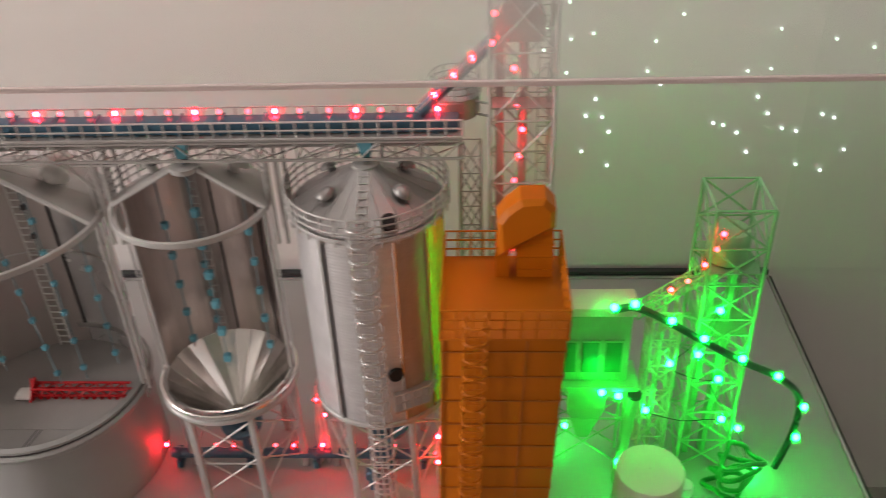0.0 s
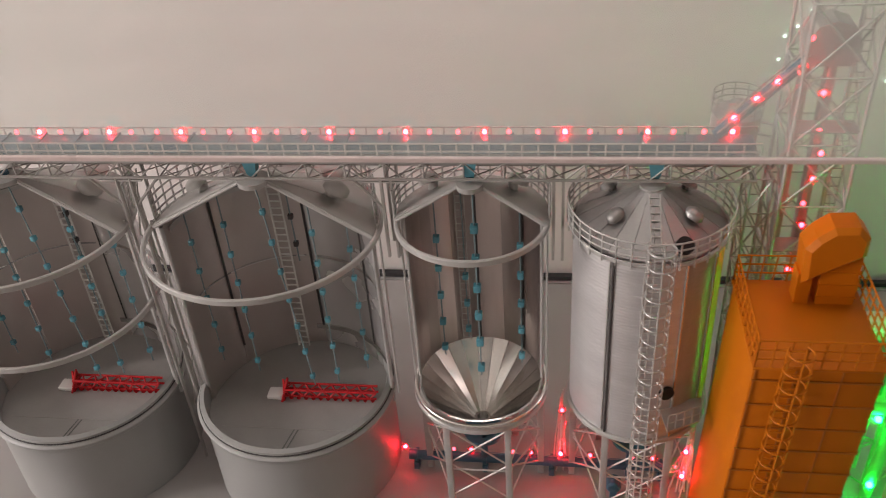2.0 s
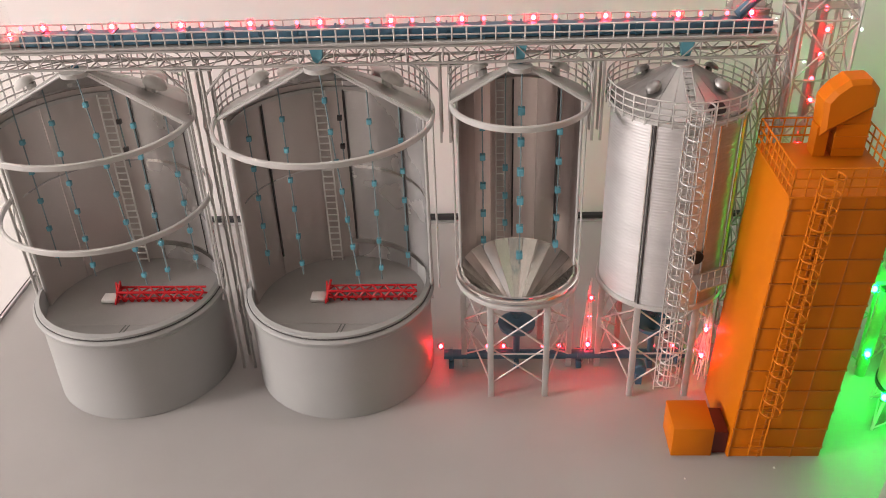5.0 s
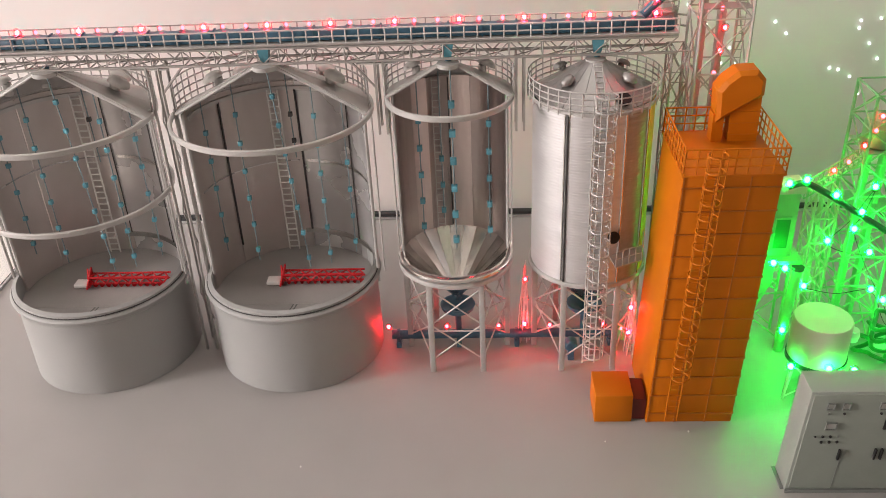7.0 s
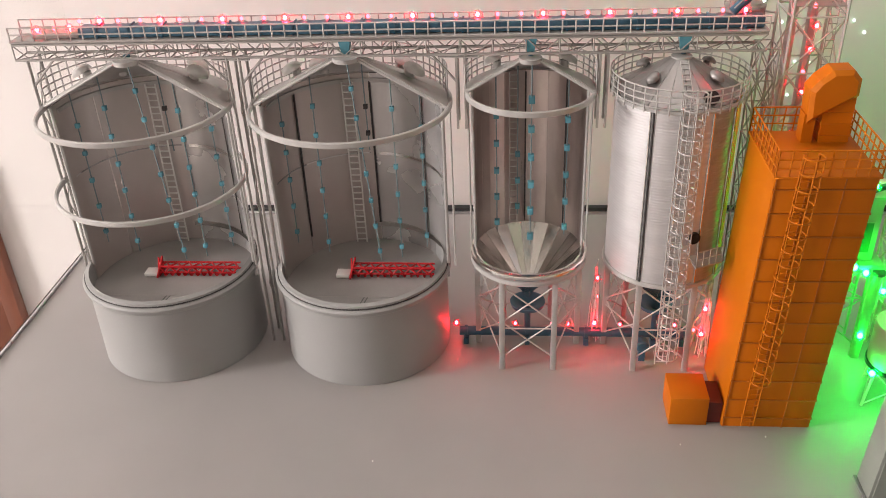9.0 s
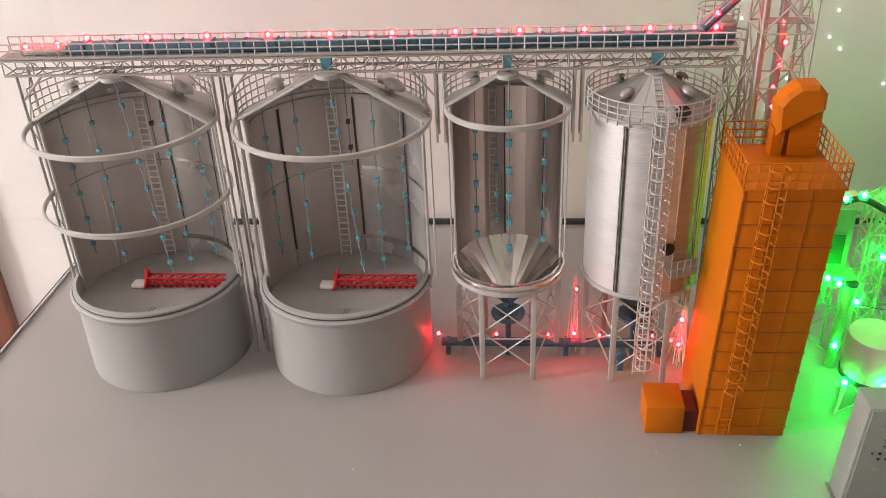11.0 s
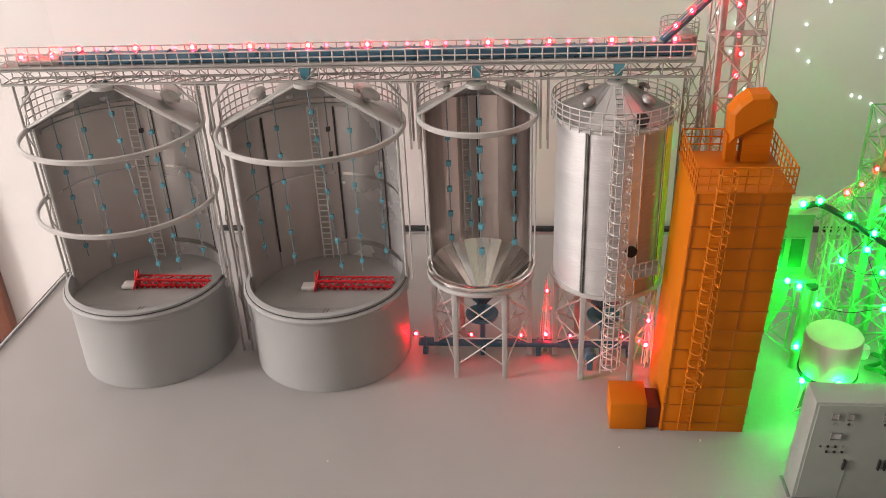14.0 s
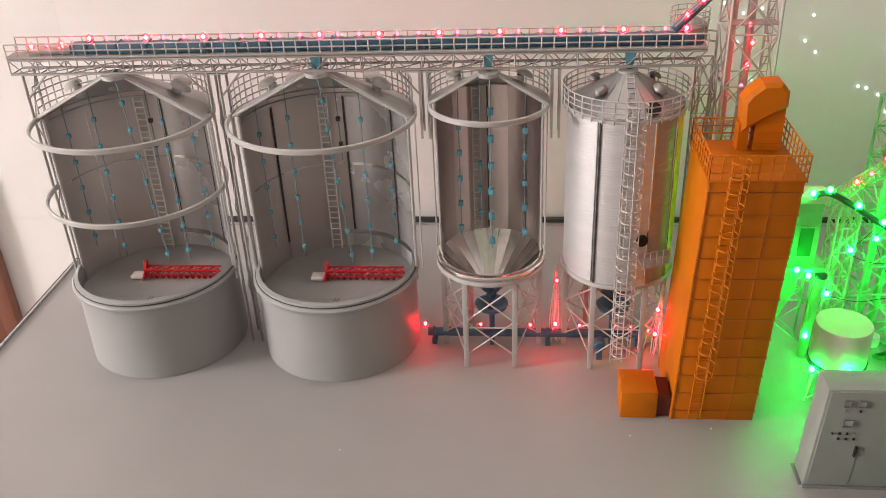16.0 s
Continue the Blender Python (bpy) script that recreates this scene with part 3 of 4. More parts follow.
def open_hopper_silo(cx):
    cy, R = 0.0, 0.110
    s = thing("hopper_silo", (cx, cy, 0), "cut-open hopper silo on steel legs with polished inside", "silo", "hopper silos")
    leg_stand(s, cx, cy, R - 0.008, 0.214)
    ring("base_ring", s, cx, cy, 0.218, R, RIM, 0.010, 0.008)
    ring("base_ring", s, cx, cy, 0.231, R + 0.001, CHROME, 0.008, 0.006)
    hopper(s, cx, cy, R - 0.005, 0.236, 0.135, CHROME)
    part("discharge_cone", revolve([(0.004, 0.086), (0.010, 0.084), (0.034, 0.098), (0.036, 0.106), (0.031, 0.106), (0.010, 0.094)], cx, cy, n=32), BLUE, s, "blue discharge cone")
    part("discharge_pipe", revolve([(0.004, 0.0375), (0.0065, 0.0375), (0.0065, 0.088), (0.004, 0.088)], cx, cy, n=16), BLUE, s, "blue discharge pipe")
    cuts = (2, 22, 46, 70, 94, 118, 138, 152, 166, 180)
    for b0, b1 in zip(cuts, cuts[1:]):
        part("shell_sheet", revolve([(R - 0.008, 0.236), (R - 0.005, 0.236), (R - 0.005, 0.563), (R - 0.008, 0.563)], cx, cy, b0 + 0.1, b1 - 0.1, 6), MIRROR_SHEET, s)
    for a in (2, 180):
        x, y = cx + (R - 0.006) * math.cos(radians(a)), cy + (R - 0.006) * math.sin(radians(a))
        rod("edge_post", s, (x, y, 0.235), (x, y, 0.565), 0.0026, RIM, 8)
        rod("edge_post", s, (x + (0.008 if a < 90 else -0.008), y, 0.235), (x + (0.008 if a < 90 else -0.008), y, 0.565), 0.0018, RIM, 8)
    for a in (46, 94):
        rod("seam_strip", s, (cx + (R - 0.010) * math.cos(radians(a)), cy + (R - 0.010) * math.sin(radians(a)), 0.24), (cx + (R - 0.010) * math.cos(radians(a)), cy + (R - 0.010) * math.sin(radians(a)), 0.56), 0.0016, DARK, 6)
    ring("hoop", s, cx, cy, 0.560, R + 0.004, RIM, 0.011, 0.006)
    zr, re = 0.616, R + 0.006
    part("roof", revolve([(0.016, zr), (re, 0.562), (re + 0.002, 0.565), (re, 0.5675), (0.016, zr + 0.005)], cx, cy, -12, 188, 40), ROOF, s, "pale grey conical roof, cut open")
    part("roof_collar", revolve([(0.0005, zr + 0.001), (0.020, zr - 0.002), (0.020, zr + 0.006), (0.0005, zr + 0.008)], cx, cy, n=24), ROOF, s)
    for a in (-12, 188):
        c, q = math.cos(radians(a)), math.sin(radians(a))
        rod("roof_edge", s, (cx + 0.016 * c, cy + 0.016 * q, zr + 0.001), (cx + re * c, cy + re * q, 0.563), 0.0028, RIM, 8)
    round_rail(s, cx, cy, re, 0.565, 0.612, LEG, -5, 185, 20, 4, 0.0014)
    for a in (150, 30):
        vent(s, cx + 0.075 * math.cos(radians(a)), cy + 0.075 * math.sin(radians(a)), 0.588, a, 1.05)
    ladder(s, (cx - 0.03, cy + 0.088, 0.24), (cx - 0.03, cy + 0.088, 0.565), 0.015, 24, RIM, 0.0011)
    for x, y, z_low, k, size in ((0.003, -0.004, 0.262, 6, 0.0058), (-0.062, 0.03, 0.275, 5, 0.0050), (0.070, 0.02, 0.270, 5, 0.0050), (-0.022, 0.05, 0.300, 3, 0.0046)):
        ztop = zr - 0.07 * max(math.hypot(x, y) - 0.016, 0) / 0.1
        sensor_cable(s, (cx + x, cy + y, z_low - 0.018), (cx + x, cy + y, ztop), [z_low + 0.0565 * i for i in range(k)], TEAL, size)
    return s


def closed_hopper_silo(cx):
    cy, R = 0.0, 0.110
    s = thing("hopper_silo", (cx, cy, 0), "closed corrugated metal hopper silo with caged ladder", "silo", "hopper silos")
    leg_stand(s, cx, cy, R - 0.008, 0.210)
    ring("base_ring", s, cx, cy, 0.214, R + 0.001, RIM, 0.009, 0.007)
    hopper(s, cx, cy, R - 0.006, 0.212, 0.125, CHROME)
    part("discharge_cone", revolve([(0.004, 0.086), (0.010, 0.084), (0.034, 0.098), (0.036, 0.106), (0.031, 0.106), (0.010, 0.094)], cx, cy, n=32), BLUE, s, "blue discharge cone")
    part("discharge_pipe", revolve([(0.004, 0.0375), (0.0065, 0.0375), (0.0065, 0.088), (0.004, 0.088)], cx, cy, n=16), BLUE, s, "blue discharge pipe")
    z0, z1, waves = 0.218, 0.556, 62
    prof = []
    for i in range(waves * 4 + 1):
        prof.append((R - 0.0008 + 0.00026 * math.sin(2 * math.pi * i / 4), z0 + (z1 - z0) * i / (waves * 4)))
    cuts = (-175, -119, -66, -38, 5, 95, 185)
    for b0, b1 in zip(cuts, cuts[1:]):
        p = prof + [(R - 0.004, z1), (R - 0.004, z0)]
        part("shell_sheet", revolve(p, cx, cy, b0 + 0.2, b1 - 0.2, max(8, int((b1 - b0) / 5))), TAN_SHEET if b0 == -66 else CRINKLE if b0 == -38 else FOIL, s)
    for a in (-119, -66):
        x, y = cx + (R + 0.001) * math.cos(radians(a)), cy + (R + 0.001) * math.sin(radians(a))
        rod("seam_strip", s, (x, y, z0), (x, y, z1), 0.0018, DARK if a < -100 else CHROME, 6)
    b = radians(-122)
    rod("seam_trim", s, (cx + (R + 0.001) * math.cos(b), cy + (R + 0.001) * math.sin(b), z0), (cx + (R + 0.001) * math.cos(b), cy + (R + 0.001) * math.sin(b), z1), 0.0016, CHROME, 6)
    rod("corner_trim", s, (cx + (R + 0.001) * math.cos(radians(-38)), cy + (R + 0.001) * math.sin(radians(-38)), z0), (cx + (R + 0.001) * math.cos(radians(-38)), cy + (R + 0.001) * math.sin(radians(-38)), z1), 0.0022, CHROME, 6)
    ring("top_ring", s, cx, cy, 0.559, R + 0.002, RIM, 0.006, 0.006)
    zr, re = 0.616, R + 0.006
    n = 20
    for k in range(n):
        part("roof_panel", revolve([(0.016, zr), (R - 0.002, 0.562), (R - 0.002, 0.565), (0.016, zr + 0.004)], cx, cy, 360 * k / n + 0.3, 360 * (k + 1) / n - 0.3, 2), DULL_FOIL, s, "dull steel roof panel" if k == 0 else "")
    part("roof_collar", revolve([(0.0005, zr + 0.001), (0.018, zr - 0.002), (0.018, zr + 0.006), (0.0005, zr + 0.008)], cx, cy, n=24), ROOF, s)
    round_rail(s, cx, cy, re + 0.002, 0.556, 0.600, LEG, 0, 360, 34, 4, 0.0014)
    for a in (150, 35, -140, -35):
        vent(s, cx + 0.066 * math.cos(radians(a)), cy + 0.066 * math.sin(radians(a)), 0.586, a, 0.8, DULL_FOIL)
    ladder(s, (cx + 0.002, cy - 0.114, 0.566), (cx + 0.002, cy - 0.020, 0.618), 0.014, 9, RIM, 0.0011)
    lx = cx - 0.001
    ladder(s, (lx, cy - 0.1125, 0.036), (lx, cy - 0.1125, 0.60), 0.023, 44, RIM, 0.0014)
    cage(s, lx + 0.007, cy - 0.1125, 0.07, 0.60, 0.0185, 22, RIM, 5)
    for z in (0.05, 0.12, 0.24, 0.36, 0.48):
        for d in (-0.0115, 0.0115):
            rod("ladder_bracket", s, (lx + d, cy - 0.1125, z), (lx + d, cy - (0.107 if z > 0.2 else 0.085), z if z > 0.2 else z), 0.0009, STEEL, 5)
    for z, r, a in ((0.318, 0.0115, -72),):
        c, q = math.cos(radians(a)), math.sin(radians(a))
        bm = bmesh.new()
        bmesh.ops.create_cone(bm, cap_ends=True, segments=24, radius1=r, radius2=r, depth=0.008)
        bmesh.ops.transform(bm, matrix=Matrix.Translation((cx + (R + 0.001) * c, cy + (R + 0.001) * q, z)) @ Vector((c, q, 0)).to_track_quat("Z", "Y").to_matrix().to_4x4(), verts=bm.verts)
        part("manhole", bm, BLACK, s, "round black inspection hole")
    bm = bmesh.new()
    bmesh.ops.create_cone(bm, cap_ends=True, segments=24, radius1=0.0125, radius2=0.0125, depth=0.010)
    bmesh.ops.transform(bm, matrix=Matrix.Translation((cx + 0.040, cy - 0.086, 0.577)) @ Vector((0.25, -0.5, 0.8)).to_track_quat("Z", "Y").to_matrix().to_4x4(), verts=bm.verts)
    part("roof_hatch", bm, BLACK, s, "round black roof hatch")
    part("platform", prism([(cx + 0.035, cy - 0.150), (cx + 0.085, cy - 0.125), (cx + 0.095, cy - 0.075), (cx + 0.070, cy - 0.080), (cx + 0.028, cy - 0.104)], "z", 0.278, 0.281), STEEL, s, "small grey service platform")
    straight_rail(s, (cx + 0.035, cy - 0.148), (cx + 0.085, cy - 0.124), 0.281, 0.312, 4, STEEL, 2, 0.0009)
    straight_rail(s, (cx + 0.085, cy - 0.124), (cx + 0.094, cy - 0.076), 0.281, 0.312, 4, STEEL, 2, 0.0009)
    return s


open_hopper_silo(0.328)
closed_hopper_silo(0.588)

# floor conveyor below the hopper silos
fc = thing("floor_conveyor", (0.45, 0.0, 0), "blue tube conveyor on the table under the hoppers", "conveyor")
rod("tube", fc, (0.186, 0.004, 0.026), (0.655, 0.004, 0.026), 0.0098, BLUE, 16)
part("end_cap", box(0.655, 0.674, -0.008, 0.016, 0.012, 0.040, bevel=0.002), GREEN, fc, "green end cap")
for x in (0.20, 0.328, 0.45, 0.588, 0.645):
    part("saddle", box(x - 0.005, x + 0.005, -0.010, 0.018, 0, 0.016, bevel=0.001), BLUE, fc)
    part("flange", revolve([(0.0095, -0.003), (0.0130, -0.003), (0.0130, 0.003), (0.0095, 0.003)], 0, 0, n=20), BLUE, fc).matrix_basis = Matrix.Translation(Vector((x, 0.004, 0.026)) - place_of(fc)) @ Matrix.Rotation(radians(90), 4, "Y")
mt = thing("drive_motor", (0.555, -0.05, 0), "small blue drive motor standing under the silo", "motor")
part("motor_body", revolve([(0.0005, -0.012), (0.011, -0.012), (0.013, -0.009), (0.013, 0.009), (0.010, 0.012), (0.0005, 0.013)], 0, 0, n=20), BLUE, mt).matrix_basis = Matrix.Translation((0.004, 0, 0.036)) @ Matrix.Rotation(radians(90), 4, "X")
part("motor_foot", box(0.553, 0.565, -0.058, -0.042, 0, 0.025), BLUE, mt)

# ---------- the conveyor bridge over the silos ----------
BX0, BX1, BF, BB = -0.612, 0.728, -0.004, 0.040
ZB, ZT, ZD, ZH = 0.630, 0.658, 0.661, 0.692
bridge = thing("conveyor_bridge", (0.06, 0.018, 0), "grey lattice conveyor bridge with handrails above the silos", "bridge")
part("deck", box(BX0, BX1, BF - 0.002, BB + 0.002, ZD, ZD + 0.005), STEEL, bridge, "flat grey walkway deck")
for y in (BF, BB):
    rod("chord", bridge, (BX0, y, ZT), (BX1, y, ZT), 0.0024, STEEL, 6)
    rod("chord", bridge, (BX0, y, ZB), (BX1, y, ZB), 0.0028, STEEL, 6)
    n = 46
    for i in range(n):
        xa, xb = BX0 + (BX1 - BX0) * i / n, BX0 + (BX1 - BX0) * (i + 1) / n
        za, zb = (ZB, ZT) if i % 2 else (ZT, ZB)
        rod("diagonal", bridge, (xa, y, za), (xb, y, zb), 0.0013, STEEL, 5)
        if i % 2 == 0:
            rod("upright", bridge, (xa, y, ZB), (xa, y, ZT), 0.0013, STEEL, 5)
    straight_rail(bridge, (BX0, y), (BX1, y), ZD + 0.003, ZH if y > 0.02 else ZH - 0.003, 58, RIM if y < 0.02 else STEEL, 2, 0.0015 if y < 0.02 else 0.0012)
    rod("toe_bar", bridge, (BX0, y - 0.002, ZD + 0.003), (BX1, y - 0.002, ZD + 0.003), 0.0026, STEEL, 6)
for i in range(24):
    x = BX0 + (BX1 - BX0) * i / 23
    rod("cross_tie", bridge, (x, BF, ZB), (x, BB, ZB), 0.0014, STEEL, 5)
    if i < 23:
        rod("cross_tie", bridge, (x, BF, ZB), (x + 0.057, BB, ZB), 0.0011, STEEL, 5)
part("trough", box(-0.485, 0.722, 0.003, 0.033, ZD + 0.006, ZD + 0.024, bevel=0.003), BLUE, bridge, "blue conveyor trough")
for i in range(20):
    x = -0.45 + 0.06 * i
    part("trough_flange", box(x - 0.0015, x + 0.0015, 0.0015, 0.0345, ZD + 0.0055, ZD + 0.026), BLUE, bridge)
part("drive_box", box(-0.575, -0.486, 0.004, 0.032, ZD + 0.0055, ZD + 0.016, bevel=0.002), STEEL, bridge, "grey drive box")
for x in (-0.405, 0.0, 0.328, 0.591):
    if x > -0.3:
        part("drop_hopper", revolve([(0.006, ZB + 0.002), (0.009, ZB + 0.002), (0.015, ZT - 0.001), (0.011, ZT - 0.001)], x, 0.006, 45, 405, 4), TEAL, bridge, "teal drop hopper", smooth=False)
    rod("drop_pipe", bridge, (x, 0.006, 0.624), (x, 0.006, ZB + 0.004), 0.006, BLUE, 12)


def column(x, y, z0):
    rod("column", bridge, (x, y, z0), (x, y, ZB), 0.0030, STEEL, 6)


for x in (-0.590, -0.216, -0.194):
    for y in (BF, BB):
        column(x, y, 0.0)
for x in (-0.590, -0.205):
    for k in range(6):
        za, zb = 0.05 + 0.095 * k, 0.05 + 0.095 * (k + 1)
        rod("column_brace", bridge, (x, BF if k % 2 else BB, za), (x, BB if k % 2 else BF, zb), 0.0016, STEEL, 5)
for x in (0.197, 0.212, 0.449, 0.463):
    part("hanger_plate", box(x - 0.002, x + 0.002, BF - 0.003, BF + 0.003, 0.490, ZB), STEEL, bridge)
    part("hanger_plate", box(x - 0.002, x + 0.002, BB - 0.003, BB + 0.003, 0.490, ZB), STEEL, bridge)
for x, d in ((-0.590, 0.050), (-0.216, -0.045), (-0.194, 0.045), (0.197, -0.042)):
    rod("knee_brace", bridge, (x, BF, 0.580), (x + d, BF, ZB), 0.0022, STEEL, 6)
for x in (-0.245, 0.165):
    part("bearing_plate", box(x, x + 0.07, BF - 0.002, BF + 0.004, ZB - 0.006, ZB - 0.0035), LEG, bridge)

# ---------- elevator tower with inclined spout ----------
tower = thing("elevator_tower", (0.81, 0.05, 0), "grey lattice bucket elevator tower with ladder", "tower")
lattice(tower, 0.765, 0.853, 0.002, 0.098, 0.0, 0.878, 9, RIM, 0.0028, 0.0017)
for x in (0.779, 0.812):
    part("elevator_leg", box(x - 0.006, x + 0.006, 0.042, 0.062, 0.0, 0.80, bevel=0.001), STEEL, tower, "grey elevator leg casing")
part("elevator_head", prism([(0.774, 0.785), (0.836, 0.785), (0.840, 0.815), (0.828, 0.838), (0.804, 0.846), (0.782, 0.838), (0.770, 0.815)], "y", 0.030, 0.074), STEEL, tower, "grey rounded elevator head")
ladder(tower, (0.838, 0.020, 0.0), (0.838, 0.020, 0.86), 0.014, 60, STEEL, 0.0010)
for z in (0.505, 0.70):
    part("landing", box(0.766, 0.852, 0.004, 0.040, z, z + 0.002), STEEL, tower)
trestle = thing("bridge_trestle", (0.737, 0.03, 0), "slim grey lattice trestle under the end of the bridge", "trestle")
lattice(trestle, 0.722, 0.752, 0.004, 0.056, 0.0, 0.629, 11, STEEL, 0.0020, 0.0012)
rod("spout", tower, (0.668, 0.018, 0.690), (0.790, 0.046, 0.800), 0.008, BLUE, 12)
for d in (-0.012, 0.012):
    rod("spout_rail", tower, (0.668, 0.018 + d, 0.700), (0.785, 0.044 + d, 0.806), 0.0014, STEEL, 5)
part("side_bin", revolve([(0.0005, 0.640), (0.034, 0.640), (0.036, 0.644), (0.036, 0.672), (0.010, 0.690), (0.0005, 0.690)], 0.715, 0.125, n=28), STEEL, tower, "small grey round bin")
round_rail(tower, 0.715, 0.125, 0.037, 0.672, 0.702, STEEL, 0, 360, 12, 3, 0.0010)
for z in (0.645, 0.665):
    rod("bin_bracket", tower, (0.740, 0.110, z), (0.765, 0.098, z), 0.002, STEEL, 5)

# ---------- orange grain dryer ----------
DX0, DX1, DY0, DY1, DZ = 0.681, 0.838, -0.247, -0.074, 0.507
LEAN = 0.042
dryer = thing("grain_dryer", ((DX0 + DX1) / 2, (DY0 + DY1) / 2, 0), "tall orange plastic grain dryer with caged ladder and top rail", "dryer")
part("casing", box(DX0, DX1, DY0, DY1, 0, DZ, bevel=0.0012), ORANGE, dryer, "orange dryer casing")
GAP_SHADE = material("dark_red_gap_shade", (0.1, 0.008, 0.004), 0.45, vary=0.15)
DARKO = material("orange_joint", (0.4, 0.11, 0.004), 0.5, vary=0.1)
for x in (DX0 + 0.003, DX0 + 0.052, DX0 + 0.108):
    part("panel_rib", box(x - 0.001, x + 0.001, DY0 - 0.0015, DY0 + 0.001, 0.0, DZ), DARKO, dryer)
for i in range(12):
    z = 0.022 + 0.0423 * i
    part("panel_rib", box(DX0, DX1, DY0 - 0.0026, DY0 + 0.001, z - 0.0010, z + 0.0010), DARKO, dryer)
    part("panel_rib", box(DX1 - 0.001, DX1 + 0.0014, DY0, DY1, z - 0.0009, z + 0.0009), DARKO, dryer)
part("top_deck", box(DX0 - 0.003, DX1 + 0.003, DY0 - 0.004, DY1 + 0.003, DZ, DZ + 0.004, bevel=0.001), ORANGE, dryer)
DR = [(DX0 - 0.001, DY0 - 0.002), (DX1 + 0.001, DY0 - 0.002), (DX1 + 0.001, DY1 + 0.001), (DX0 - 0.001, DY1 + 0.001)]
for k, n in zip(range(4), (8, 9, 9, 9)):
    straight_rail(dryer, DR[k], DR[(k + 1) % 4], DZ + 0.003, DZ + 0.047, n, ORANGE, 3, 0.0014)
LX = 0.724
for sgn in (-0.011, 0.011):
    rod("stile", dryer, (LX + sgn, DY0 - 0.010, 0.012), (LX + sgn, DY0 - 0.010, DZ + 0.047), 0.0017, ORANGE, 5)
for i in range(42):
    z = 0.02 + 0.0128 * i
    rod("rung", dryer, (LX - 0.011, DY0 - 0.010, z), (LX + 0.011, DY0 - 0.010, z), 0.0013, ORANGE, 5)
cage(dryer, LX, DY0 - 0.010, 0.125, DZ + 0.047, 0.0155, 17, ORANGE, 3)
for z in (0.03, 0.18, 0.33, 0.48):
    for sgn in (-0.011, 0.011):
        rod("ladder_bracket", dryer, (LX + sgn, DY0 - 0.010, z), (LX + sgn, DY0, z), 0.001, ORANGE, 5)
# the casing with its rails and ladder leans a little to one side
for ob in dryer.children:
    ob.matrix_parent_inverse = Matrix(((1, 0, LEAN, 0), (0, 1, 0, 0), (0, 0, 1, 0), (0, 0, 0, 1)))
hood = prism([(0.776, 0.546), (0.773, 0.602), (0.785, 0.619), (0.804, 0.635), (0.836, 0.636), (0.850, 0.620), (0.850, 0.592)], "y", -0.130, -0.088)
bmesh.ops.bevel(hood, geom=[e for e in hood.edges if all(v.co.y < -0.12 for v in e.verts)], offset=0.007, segments=1, affect="EDGES")
part("head_hood", hood, ORANGE, dryer, "faceted orange elevator hood", smooth=False)
part("hood_neck", box(0.800, 0.848, -0.122, -0.094, DZ + 0.003, 0.606), ORANGE, dryer)
part("hood_leg", box(0.772, 0.790, -0.122, -0.094, DZ + 0.003, 0.56), ORANGE, dryer)
for i in range(3):
    part("neck_flange", box(0.799, 0.850, -0.1235, -0.093, 0.522 + 0.02 * i, 0.524 + 0.02 * i), ORANGE, dryer)
burner = thing("burner_box", (0.62, -0.21, 0), "plain orange burner box standing beside the dryer", "box")
part("burner_casing", box(0.586, 0.655, -0.246, -0.172, 0.0, 0.062, bevel=0.0012), ORANGE, burner)
# Dark block put into the gap beside the dryer, where only shade falls.
part("gap_shade_block", prism([(0.656, 0.002), (0.680, 0.002), (0.681, 0.048), (0.656, 0.050)], "y", -0.240, -0.178), GAP_SHADE, burner, "dark red block for the shade in the gap")

# ---------- green-lit plant ----------
cabin = thing("control_cabin", (0.92, 0.05, 0), "small control cabin with windows on a braced stand, tinted by green light", "cabin")
part("cabin_wall", box(0.866, 0.990, 0.004, 0.046, 0.205, 0.345, bevel=0.001), GREEN, cabin)
part("cabin_roof", box(0.858, 0.997, -0.004, 0.050, 0.345, 0.362, bevel=0.003), CREAM, cabin, "cream flat cabin roof")
part("cabin_ledge", box(0.856, 1.008, -0.014, 0.054, 0.196, 0.205), GREEN, cabin)
for x in (0.878, 0.914, 0.952):
    w = part("window", box(x, x + 0.026, 0.0015, 0.006, 0.225, 0.290), GREEN_DARK, cabin, "dark green cabin window")
    part("window_frame", box(x - 0.002, x + 0.028, 0.000, 0.0045, 0.290, 0.293), GREEN, cabin)
part("side_window", box(0.9875, 0.9915, 0.012, 0.038, 0.225, 0.290), GREEN_DARK, cabin, "dark green cabin window")
for y in (0.0, 0.046):
    for x in (0.862, 0.990):
        rod("stand_leg", cabin, (x, y, 0), (x, y, 0.197), 0.003, GREEN, 6)
    rod("stand_brace", cabin, (0.862, y, 0.01), (0.990, y, 0.12), 0.0016, GREEN, 5)
    rod("stand_brace", cabin, (0.990, y, 0.01), (0.862, y, 0.12), 0.0016, GREEN, 5)
    rod("stand_brace", cabin, (0.862, y, 0.12), (0.990, y, 0.19), 0.0016, GREEN, 5)
    rod("stand_brace", cabin, (0.990, y, 0.12), (0.862, y, 0.19), 0.0016, GREEN, 5)
    rod("stand_tie", cabin, (0.862, y, 0.12), (0.990, y, 0.12), 0.0018, GREEN, 5)
part("under_hopper", revolve([(0.010, 0.06), (0.014, 0.06), (0.045, 0.15), (0.045, 0.196), (0.041, 0.196), (0.041, 0.15)], 0.926, 0.024, 45, 405, 4), GREEN, cabin, "pale hopper under the cabin", smooth=False)

